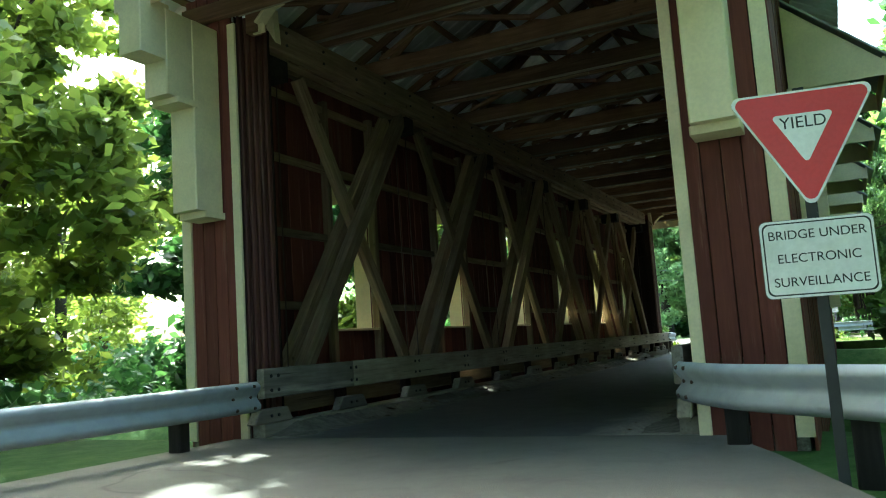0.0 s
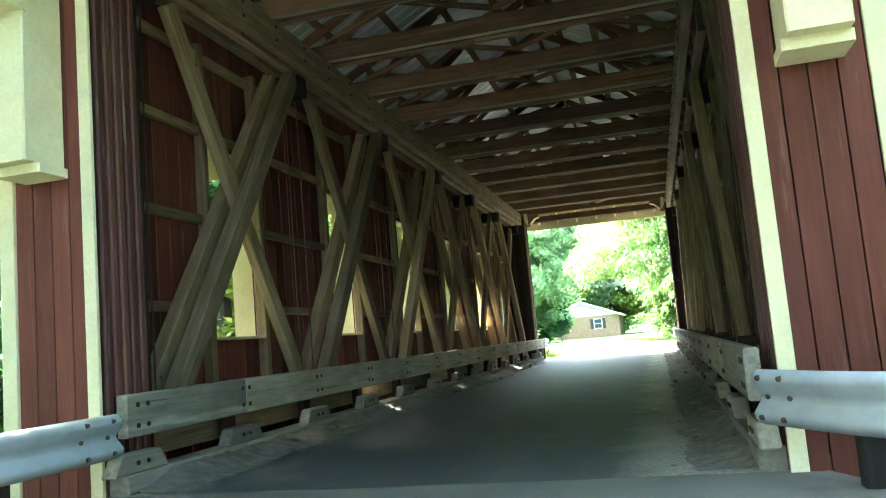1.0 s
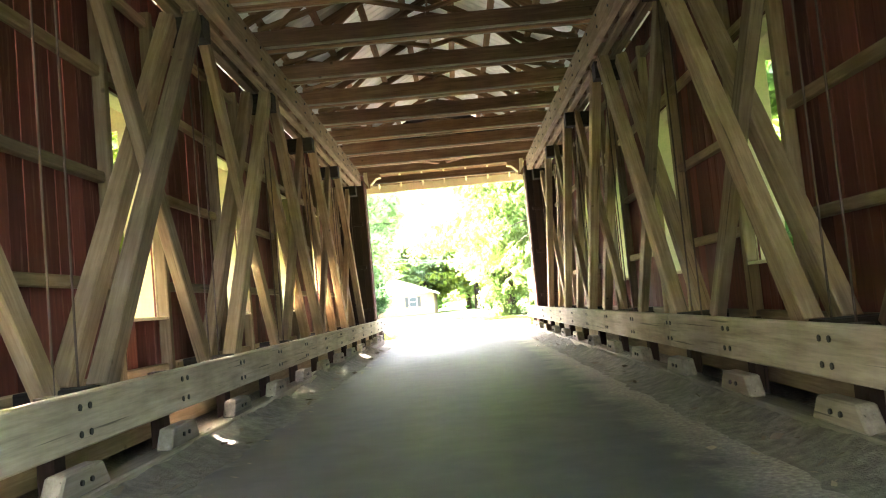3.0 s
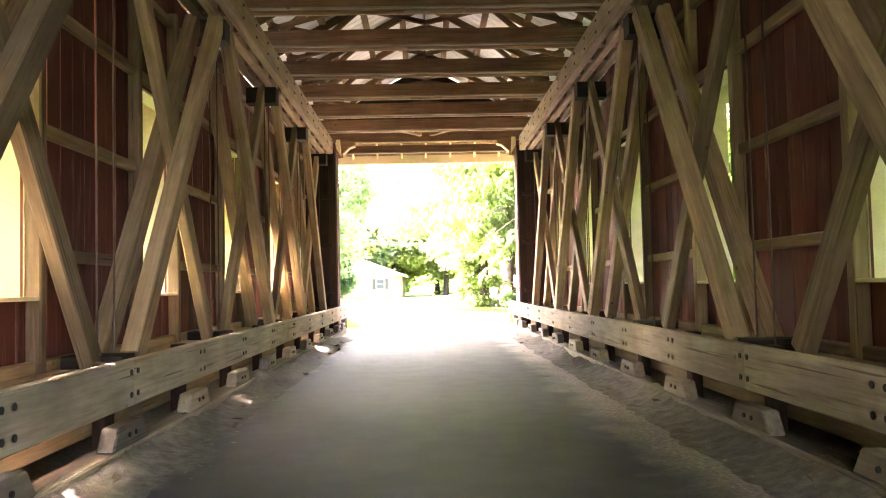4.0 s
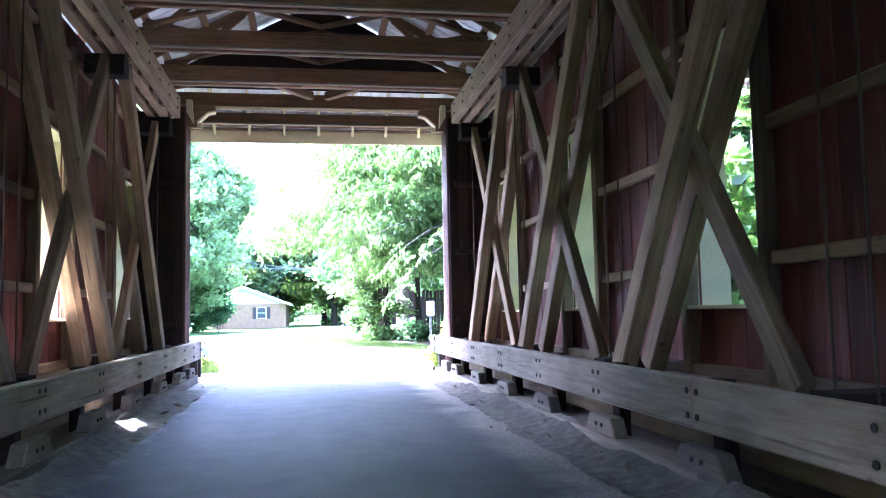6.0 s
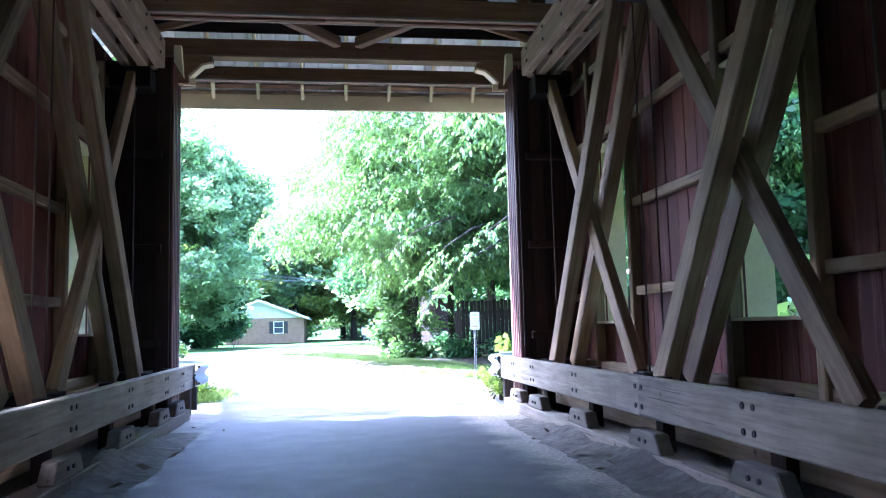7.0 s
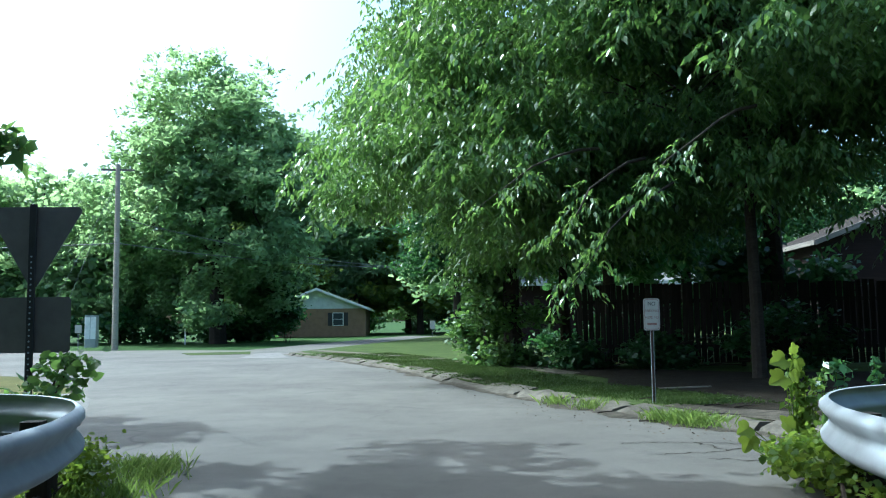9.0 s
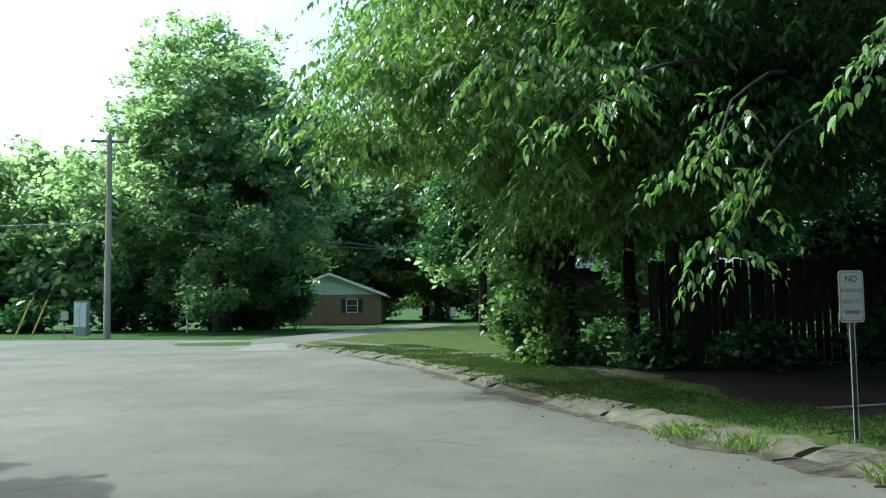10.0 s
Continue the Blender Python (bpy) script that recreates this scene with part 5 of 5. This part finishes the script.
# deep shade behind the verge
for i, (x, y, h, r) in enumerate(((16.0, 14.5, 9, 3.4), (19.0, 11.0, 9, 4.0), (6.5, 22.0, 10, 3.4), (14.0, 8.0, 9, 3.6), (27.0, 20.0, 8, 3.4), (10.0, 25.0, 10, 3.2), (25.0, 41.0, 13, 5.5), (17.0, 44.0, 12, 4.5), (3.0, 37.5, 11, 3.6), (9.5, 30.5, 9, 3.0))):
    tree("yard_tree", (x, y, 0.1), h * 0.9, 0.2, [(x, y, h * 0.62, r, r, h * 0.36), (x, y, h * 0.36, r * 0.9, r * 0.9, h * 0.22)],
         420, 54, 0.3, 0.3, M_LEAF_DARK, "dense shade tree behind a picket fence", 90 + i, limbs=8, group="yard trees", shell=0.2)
tree("roadside_tree", (-8.6, 8.0, 0.0), 8.0, 0.2, [(-5.7, 5.6, 7.8, 2.9, 2.5, 1.7), (-9.8, 8.6, 5.6, 2.6, 2.6, 2.2), (-6.9, 8.3, 3.9, 1.5, 1.4, 0.9)],
     420, 18, 0.3, 0.2, M_LEAF_NEAR, "leafy tree on the corner beside the bridge exit", 97, limbs=10, shell=0.3)
# far trees across the road; the haze over them is in the leaf colour
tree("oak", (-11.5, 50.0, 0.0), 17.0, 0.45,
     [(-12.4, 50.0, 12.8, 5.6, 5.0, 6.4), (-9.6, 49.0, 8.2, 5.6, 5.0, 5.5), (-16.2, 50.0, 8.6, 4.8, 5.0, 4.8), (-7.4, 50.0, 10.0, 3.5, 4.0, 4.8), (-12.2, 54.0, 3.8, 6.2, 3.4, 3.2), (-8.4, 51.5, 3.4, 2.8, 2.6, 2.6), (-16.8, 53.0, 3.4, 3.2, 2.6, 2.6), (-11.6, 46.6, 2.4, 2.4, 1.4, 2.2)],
     2700, 30, 0.4, 0.34, M_LEAF_HAZY, "tall full broadleaf tree across the road", 21, limbs=16, share=6)
k = 0
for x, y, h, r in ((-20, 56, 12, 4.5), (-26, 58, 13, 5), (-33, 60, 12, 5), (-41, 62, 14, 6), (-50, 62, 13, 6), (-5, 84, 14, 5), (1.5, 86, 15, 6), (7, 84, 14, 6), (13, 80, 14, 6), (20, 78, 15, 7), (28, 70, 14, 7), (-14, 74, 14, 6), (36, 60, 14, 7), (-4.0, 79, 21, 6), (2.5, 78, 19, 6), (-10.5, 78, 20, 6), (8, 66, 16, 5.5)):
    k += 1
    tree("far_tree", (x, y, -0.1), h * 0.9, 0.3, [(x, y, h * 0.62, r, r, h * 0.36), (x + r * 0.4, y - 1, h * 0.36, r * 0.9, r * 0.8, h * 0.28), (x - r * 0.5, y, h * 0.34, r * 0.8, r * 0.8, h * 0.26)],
         400, 26, 0.66, 0.6, M_LEAF_HAZY if k % 3 else M_LEAF_YELLOW, "broadleaf tree in distant woods", 40 + k, limbs=6, group="far trees", share=7)
# woods beside the bridge
# the one at (-6.6, 0.4) is an unseen addition, shading the last west window
WOODS = [(-7.5, -24.5, 14, 3.6), (-10, -19.5, 11, 3.8), (-8.5, -14.5, 9, 3.2), (-13, -25.5, 12, 4.5), (-15, -16, 12, 4.5), (-9, -8, 10, 3.6), (-14, -6, 12, 4.2), (-11, -33, 15, 4.6), (-19, -22, 13, 5), (-20, -10, 13, 5),
         (-10, 2, 10, 3.0), (8.5, -18, 10, 3.6), (9, -11.5, 10, 3.6), (8.5, -5, 10, 3.4), (14, -15, 12, 4.4), (14, -7, 12, 4.4), (13, -24, 11, 4), (19, -19, 13, 5), (6.8, -15, 8, 2.6), (6.9, -9, 8, 2.6), (7.0, -20.5, 8, 2.6), (7.2, -2.5, 8, 2.4), (-6.6, 0.4, 8, 2.4)]
WOODS += [(8.8, -25.0, 13, 3.4), (11.5, -31.0, 14, 4.4), (-7.5, -39.0, 15, 5.0), (16.0, -46.0, 14, 5.0), (0.0, -54.0, 15, 6.0), (-9.5, -47.0, 15, 5.5), (-8.5, -29.0, 15, 3.8), (-18.0, -34.0, 13, 5.0), (7.0, -47.0, 11, 4.0), (18.0, -40.0, 12, 5.0), (-27.0, -16.0, 13, 5.5), (-27.0, -28.0, 13, 5.5), (-26.0, -3.0, 13, 5.5), (24.0, -9.0, 13, 5.5), (26.0, -24.0, 13, 5.5), (-6.2, -28.6, 7, 2.2)]
for x, y, h, r in WOODS:
    k += 1
    tree("wood_tree", (x, y, -0.2), h * 0.9, 0.2, [(x, y, h * 0.66, r, r, h * 0.36), (x + r * 0.3, y - 0.5, h * 0.36, r * 0.95, r * 0.95, h * 0.24), (x - r * 0.3, y + 0.6, h * 0.18, r * 0.85, r * 0.9, h * 0.2)],
         420 if r < 4.3 else 300, 44 if r < 4.3 else 34, 0.34, 0.2 if r < 4.3 else 0.26, (M_LEAF_YELLOW if k % 4 else M_LEAF_DARK) if x < 0 else (M_LEAF_NEAR if k % 2 else M_LEAF_DARK), "slender sunlit tree beside the bridge", 40 + k, limbs=8, group="woods beside the bridge", shell=0.3)


# boughs that meet over the approach road, added overhead to dim the entrance
for x, y, side, seed in ((-6.4, -29.5, 1, 204), (9.2, -30.5, -1, 205), (-6.0, -34.0, 1, 201), (9.5, -37.5, -1, 202), (-6.5, -43.0, 1, 203)):
    tree("roadside_tree", (x, y, -0.1), 13.0, 0.26, [(x + side * 1.5, y, 10.5, 4.5, 4.0, 3.0), (x + side * 5.5, y + 0.5, 9.5, 3.6, 3.6, 2.4), (x - side * 1.0, y, 6.0, 3.0, 3.0, 2.2)],
         420, 140, 0.185, 0.28, M_LEAF_YELLOW if side > 0 else M_LEAF_DARK, "tall added tree with boughs that shade the approach road", seed, limbs=12, group="trees over the approach", shell=0.2)


# one more added tree, crowns above the view, keeping daylight from the entrance
tree("roadside_tree", (-5.6, -27.5, -0.1), 12.0, 0.28, [(-2.6, -26.6, 9.6, 5.0, 4.2, 2.2), (2.0, -30.5, 10.0, 4.6, 4.4, 2.2), (-4.0, -31.5, 9.0, 4.0, 4.0, 2.4)],
     1100, 120, 0.195, 0.32, M_LEAF_YELLOW, "tall added tree with boughs that shade the approach road", 206, limbs=14, group="trees over the approach", shell=0.2)


def shrub(name, blobs, clumps, per, size, spread, material, label, seed, category="shrub", group="", droop=0.1):
    rng = np.random.default_rng(seed)
    c = clump_centres(rng, blobs, clumps, 0.3)
    c[:, 2] = np.maximum(c[:, 2], 0.2)
    b = blobs[0]
    t = thing(name, (b[0], b[1], 0.0), label, category, group)
    rnd = random.Random(seed)
    for i in range(5):
        bm = bmesh.new()
        e = Vector(c[rnd.randrange(len(c))])
        s = Vector((b[0] + rnd.uniform(-0.2, 0.2), b[1] + rnd.uniform(-0.2, 0.2), -0.15))
        tube(bm, [s, s.lerp(e, 0.5) + Vector((0, 0, 0.1)), e], [0.02, 0.014, 0.005], 5)
        part("stem", bm, M_BARK, t)
    put("foliage", quads_mesh("foliage", leaf_quads(rng, c, spread, per, size, droop, category == "weeds"), material), None, t)


def undergrowth(name, rows, clumps, size, spread, material, label, seed):
    rng = np.random.default_rng(seed)
    c = clump_centres(rng, rows, clumps, 0.2)
    c[:, 2] = np.maximum(c[:, 2], 0.0)
    tagged(put(name, quads_mesh(name, leaf_quads(rng, c, spread, 17, size, 0.1), material)), label, "undergrowth", kind="stuff")


undergrowth("far_undergrowth", [(x, 55.0, 0.8, 1.8, 1.2, 1.0) for x in (-17.0, -14.5, -12.0, -9.8)] + [(x, 51.5 + 0.12 * abs(x + 12), 0.9, 3.0, 1.4, 1.1) for x in range(-60, -12, 4)] + [(x, 56.0 + 0.1 * abs(x + 12), 1.4, 3.4, 2.0, 1.7) for x in range(-64, -6, 5)] + [(x, 88.0, 1.8, 4.2, 2.5, 2.3) for x in range(-4, 46, 6)] + [(46.0, y, 2.0, 3.0, 5.0, 2.5) for y in range(30, 86, 8)], 2600, 0.55, 0.55, M_LEAF_DARK, "dark leafy undergrowth below distant trees", 61)
undergrowth("wood_undergrowth", [(x, y, 0.3, 2.6, 2.6, 1.3) for x in (-22, -17, -12) for y in range(-40, 6, 5)] + [(x, y, 0.3, 2.4, 2.6, 1.3) for x in (10, 15, 20) for y in range(-40, 0, 5)], 2600, 0.36, 0.5, M_LEAF_DARK, "leafy undergrowth below the trees beside the bridge", 62)
shrub("bush", [(-7.4, 52.0, 1.2, 1.1, 0.9, 1.4), (-7.7, 52.0, 2.7, 0.9, 0.8, 1.3)], 220, 30, 0.24, 0.3, M_LEAF_DARK, "dark bush standing before a brick house", 80)
shrub("shrub", [(2.1, 17.2, 1.1, 0.95, 1.0, 1.2), (2.2, 17.6, 1.7, 0.8, 0.8, 1.3), (2.85, 16.6, 0.8, 0.85, 0.6, 0.85)], 260, 34, 0.17, 0.22, M_LEAF_NEAR, "dense green shrub at the end of the fence", 71)
shrub("yard_shrub", [(x, 18.6 - 0.3 * (x - 6), 1.5, 1.9, 1.0, 1.5) for x in (8.8, 11.5, 14.5, 17.5, 20.5)], 420, 34, 0.26, 0.32, M_LEAF_DARK, "dense dark shrubs behind the picket fence", 79)
shrub("yard_shrub", [(5.0, 21.0, 0.5, 1.2, 0.7, 0.6), (6.6, 21.5, 0.7, 1.2, 0.7, 0.8)], 120, 30, 0.2, 0.24, M_LEAF_DARK, "low dark shrubs before a brown house", 89)
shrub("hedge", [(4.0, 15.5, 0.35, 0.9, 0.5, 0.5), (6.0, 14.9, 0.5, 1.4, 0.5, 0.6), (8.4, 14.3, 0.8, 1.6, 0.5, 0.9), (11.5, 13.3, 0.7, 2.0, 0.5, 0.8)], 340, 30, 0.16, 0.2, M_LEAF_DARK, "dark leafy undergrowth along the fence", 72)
shrub("weeds", [(2.6, 2.3, 0.12, 0.2, 0.6, 0.18), (2.8, 3.2, 0.18, 0.24, 0.3, 0.24), (2.62, 2.9, 0.1, 0.18, 0.3, 0.14)], 150, 16, 0.06, 0.09, M_WEED, "bright leafy weeds growing below the metal rail", 73, "weeds", "roadside weeds")
shrub("weeds", [(2.3, 1.2, 0.12, 0.14, 0.5, 0.2), (2.55, 2.2, 0.16, 0.2, 0.4, 0.22), (2.95, 2.9, 0.2, 0.25, 0.2, 0.22)], 120, 16, 0.05, 0.08, M_WEED, "dense green weeds filling the space below the metal rail", 84, "weeds", "roadside weeds")

def lobed_leaf(bm, base, way, up, size):
    """A broad leaf with five toothed lobes, cupped along its midrib; way: from the stalk to the tip."""
    d = Vector(way).normalized()
    side = d.cross(Vector(up)).normalized()
    n = side.cross(d)
    rim = [(0.0, 0.06), (0.2, -0.06), (0.38, 0.02), (0.5, 0.2), (0.45, 0.33), (0.54, 0.52), (0.42, 0.66), (0.27, 0.66), (0.2, 0.82), (0.1, 0.95)]
    outline = rim + [(0.0, 1.0)] + [(-x, y) for x, y in reversed(rim[1:])]
    b = Vector(base)
    mid = bm.verts.new(b + d * size * 0.42 - n * size * 0.06)
    ring = [bm.verts.new(b + side * x * size + d * y * size + n * size * (0.22 * abs(x) - 0.25 * max(0.0, y - 0.5) ** 2)) for x, y in outline]
    for p, q in zip(ring, ring[1:] + ring[:1]):
        bm.faces.new((mid, p, q))


def vine(base, stalks, label, seed):
    """Slender runners, each with one lobed leaf at its end."""
    rnd = random.Random(seed)
    t = thing("vine", base, label, "weeds", "roadside weeds")
    b = Vector(base)
    for x, y, z, size, wx, wz in stalks:
        e = Vector((x, y, z))
        bm = bmesh.new()
        tube(bm, [b + Vector((0, 0, -0.05)), b.lerp(e, 0.5) + Vector((rnd.uniform(-0.03, 0.03), 0, 0.05)), e], [0.006, 0.004, 0.003], 5)
        part("stem", bm, M_WEED, t)
        bm = bmesh.new()
        lobed_leaf(bm, e, (wx, rnd.uniform(-0.35, 0.1), wz), (rnd.uniform(-0.2, 0.2), -0.9, 0.5), size)
        part("leaf", bm, M_WEED, t)


def stalk_weed(base, height, leaves, size, material, label, seed, stems=1, head=False):
    """Upright stems with narrow leaves all the way up, and a seed head where it has one."""
    rng = np.random.default_rng(seed)
    rnd = random.Random(seed)
    t = thing("weed", base, label, "weeds", "roadside weeds")
    q = []
    for i in range(stems):
        b = Vector(base) + Vector((rnd.uniform(-0.05, 0.05), rnd.uniform(-0.05, 0.05), 0)) * (stems > 1)
        h = height * rnd.uniform(0.78, 1.0)
        lean = Vector((rnd.uniform(-0.06, 0.06), rnd.uniform(-0.06, 0.06), 0)) * h
        bm = bmesh.new()
        tube(bm, [b + Vector((0, 0, -0.08)), b + lean * 0.4 + Vector((0, 0, h * 0.5)), b + lean + Vector((0, 0, h))], [0.006, 0.005, 0.002], 5)
        part("stem", bm, M_WEED, t)
        f = rng.uniform(0.12, 1.0, size=(leaves, 1))
        c = np.array(b) + f * np.array(lean) + f * np.array([0, 0, h])
        q.append(leaf_quads(rng, c + rng.normal(size=(leaves, 3)) * size * np.array([0.3, 0.3, 0.1]), 0.01, 1, size, 0.45))
        if head:
            c = np.array(b + lean) + np.array([0, 0, h]) - np.array([0, 0, 1.0]) * rng.uniform(0, 0.12, size=(16, 1))
            q.append(leaf_quads(rng, c, 0.012, 1, 0.03, 0.0))
    put("foliage", quads_mesh("foliage", np.concatenate(q), material), None, t)


stalk_weed((3.01, 3.72, 0.0), 0.95, 60, 0.085, M_WEED, "tall leafy green weed standing beside the metal rail", 77, 4)
stalk_weed((3.12, 3.8, 0.0), 0.72, 50, 0.08, M_WEED, "tall leafy green weed standing beside the metal rail", 78, 3)
stalk_weed((3.32, 3.9, 0.0), 0.9, 26, 0.09, M_LEAF_NEAR, "tall seeding weed behind the metal rail", 75, 2, True)
stalk_weed((3.52, 3.9, 0.0), 1.0, 40, 0.1, M_LEAF_DARK, "tall dark weed with drooping leaves behind the metal rail", 79, 2, True)
stalk_weed((3.95, 4.1, 0.0), 0.85, 36, 0.09, M_LEAF_DARK, "tall dark weed with drooping leaves behind the metal rail", 85, 3, True)
vine((2.98, 3.7, 0.0), [(2.9, 3.64, 0.86, 0.17, -1.0, -0.2), (2.9, 3.66, 0.72, 0.18, -1.0, -0.35), (2.98, 3.62, 0.86, 0.11, 0.2, -0.9), (2.96, 3.64, 0.9, 0.1, -0.1, 1.0), (2.93, 3.62, 0.76, 0.11, 0.5, -0.8)], "vine with broad lobed leaves climbing a tall weed", 86)
vine((2.85, 3.6, 0.02), [(2.55, 3.58, 0.33, 0.15, -0.6, -0.2), (2.55, 3.56, 0.27, 0.16, -0.5, -0.8), (2.66, 3.55, 0.22, 0.13, 0.05, -1.0), (2.74, 3.5, 0.12, 0.13, -0.7, -0.4), (2.9, 3.6, 0.3, 0.14, -0.3, 0.4), (2.8, 3.4, 0.14, 0.12, -0.8, 0.3), (3.0, 3.4, 0.2, 0.12, 0.4, 0.2)], "broad-leaved vine reaching over the road edge", 87)
shrub("weeds", [(-2.5, 1.9, 0.12, 0.16, 1.0, 0.16), (-2.5, 3.1, 0.1, 0.22, 0.4, 0.14), (-2.75, 3.8, 0.1, 0.3, 0.3, 0.12)], 60, 16, 0.05, 0.09, M_WEED, "low bright weeds beneath the metal rail", 74, "weeds", "roadside weeds")
shrub("weeds", [(-3.4, 4.6, 0.6, 0.36, 0.25, 0.28), (-3.2, 4.5, 0.85, 0.3, 0.2, 0.2)], 22, 10, 0.1, 0.1, M_LEAF_NEAR, "broad-leaved weeds round the sign post", 76, "weeds", "roadside weeds")


def tufts(name, places, label, seed, per=46, spread=0.2, tall=0.12, wide=0.007, material=M_BLADE):
    """Upright grass blades in tufts."""
    rng = np.random.default_rng(seed)
    p = np.repeat(np.array(places, float), per, axis=0)
    n = len(p)
    p[:, :2] += rng.normal(size=(n, 2)) * spread
    h = rng.uniform(0.25, 1.0, size=(n, 1)) * tall
    lean = rng.normal(size=(n, 3)) * 0.5
    lean[:, 2] = 1.0
    tip = p + lean * h
    side = rng.normal(size=(n, 3))
    side[:, 2] = 0
    side *= wide / (np.linalg.norm(side, axis=1, keepdims=True) + 1e-9)
    mid = (p + tip) / 2 + np.array([0, 0, 0.02])
    q = np.stack([p - side, p + side, mid + side * 0.8, tip], axis=1)
    tagged(put(name, quads_mesh(name, q, material)), label, "grass", kind="stuff")


rt = random.Random(4)
places = []
for i in range(16):
    places.append((-2.75 - rt.random() * 0.8, 1.0 + rt.random() * 5.0, -0.05))
    places.append((2.75 + rt.random() * 1.0, 0.6 + rt.random() * 3.0, 0.0))
for x, y in ((2.1, 8.6), (2.4, 7.95), (2.98, 6.5), (3.05, 6.35), (3.12, 6.2), (3.2, 6.08), (3.28, 6.0), (3.1, 6.4), (2.9, 6.6)):
    places += [(x - 0.12, y, 0.01), (x - 0.02, y - 0.1, 0.02)]
for i in range(22):
    places.append((-2.35 + rt.uniform(-0.3, 0.25), 3.2 + rt.uniform(-0.8, 1.0), 0.0))
tufts("grass_tufts", places, "tufts of green grass along the road edge", 5, 70, 0.1, 0.17, 0.006, M_TUFT)
lawn = []
while len(lawn) < 1500:
    y = 7.6 + 18.0 * rt.random() ** 1.3
    edge = [a for a in VERGE[:12] if a[1] <= y][-1]
    nxt = [a for a in VERGE[:12] if a[1] > y][0]
    x = edge[0] + (nxt[0] - edge[0]) * (y - edge[1]) / (nxt[1] - edge[1])
    spot = (x + (0.2 if y > 10.5 else 0.38) + rt.random() * (0.75 + 0.075 * y), y, 0.075)
    if noise.noise((spot[0] * 1.1, spot[1] * 0.8, 4.0)) > -0.08 or rt.random() < 0.25:
        lawn.append(spot)
tufts("verge_grass", lawn, "short mown grass on the verge", 9, 40, 0.14, 0.05, 0.005)


def litter(name, places, size, material, label, seed):
    """Flat chips and dry leaves lying on the ground."""
    rng = np.random.default_rng(seed)
    p = np.array(places, float)
    n = len(p)
    ang = rng.uniform(0, 6.283, n)
    s = size * rng.uniform(0.4, 1.5, n)
    d = np.stack([np.cos(ang) * s, np.sin(ang) * s, rng.normal(size=n) * s * 0.2], axis=1)
    e = np.stack([-np.sin(ang) * s * 0.5, np.cos(ang) * s * 0.5, rng.normal(size=n) * s * 0.2], axis=1)
    p[:, 2] += s * 0.25 + 0.004
    tagged(put(name, quads_mesh(name, np.stack([p - d, p - e, p + d, p + e * 0.8], axis=1), material)), label, "litter", kind="stuff")


M_CHIP = plain("dry_litter", (0.26, 0.21, 0.15), 0.9)
M_TRASH = plain("kerb_litter", (0.11, 0.085, 0.055), 0.95)
chips = []
for i in range(900):
    sd = rt.choice((-1, 1))
    chips.append((sd * (2.9 - 1.4 * rt.random() ** 1.6), Y0 + rt.random() * (Y1 - Y0), 0.0))
litter("deck_litter", chips, 0.025, M_CHIP, "dry chips and leaves swept to the deck edges", 6)
chips = []
for i in range(130):
    sd, f = rt.choice((-1, 1)), rt.random()
    chips.append((sd * (1.7 + 0.36 * f), Y0 + 0.6 + rt.random() * 18.5, 0.012 + 0.055 * f))
litter("bark_scraps", chips, 0.05, M_TRASH, "dark bark and wood scraps lying in the swept dirt", 19)
chips = []
for i in range(700):
    k2 = rt.randrange(1, 7)
    f = rt.random()
    a, b = CURB[k2], CURB[k2 + 1]
    chips.append((a[0] + (b[0] - a[0]) * f - rt.random() ** 2.5 * 1.1 - 0.05, a[1] + (b[1] - a[1]) * f, 0.0))
litter("kerb_litter", chips, 0.014, M_TRASH, "dead leaves and twigs along the kerb", 7)
chips = [(rt.uniform(1.9, 3.3), 0.0, 0.0) for i in range(700)]
chips = [(x, 9.6 - 1.9 * (x - 1.9) + rt.gauss(0, 0.28), 0.012) for x, y, z in chips]
litter("leaf_litter", chips[:450], 0.026, M_TRASH, "brown dead leaves heaped along the kerb", 17)
litter("dry_stalks", chips[450:], 0.03, M_CHIP, "pale dry stalks scattered along the kerb", 18)
twigs = thing("fallen_twigs", (3.6, 7.0, 0.1), "dead forked twigs lying on the verge", "twig")
for i in range(9):
    x, y, z = ((3.55, 7.05, 0.12), (3.0, 7.9, 0.13), (2.75, 7.3, 0.03), (2.4, 8.1, 0.02), (3.2, 6.3, 0.1), (2.3, 7.4, 0.02), (2.55, 6.5, 0.02), (1.7, 9.6, 0.02), (3.9, 7.0, 0.095))[i]
    a = Vector((x, y, z))
    d = Vector((rt.uniform(0.3, 1.0), rt.uniform(-0.25, 0.25), 0.0)).normalized() * rt.uniform(0.22, 0.5)
    bm = bmesh.new()
    tube(bm, [a, a + d * 0.5 + Vector((0, 0.03, 0.012)), a + d], [0.009, 0.007, 0.003], 5)
    tube(bm, [a + d * 0.45, a + d * 0.7 + Vector((0.02, 0.1, 0.03))], [0.005, 0.002], 4)
    part("twig", bm, M_BARK, twigs)
g = thing("fallen_board", (4.3, 9.75, 0.09), "pale weathered board lying on the soil", "board")
timber("plank", (3.85, 9.64, 0.105), (4.77, 9.87, 0.105), 0.05, 0.025, M_RAIL, g)
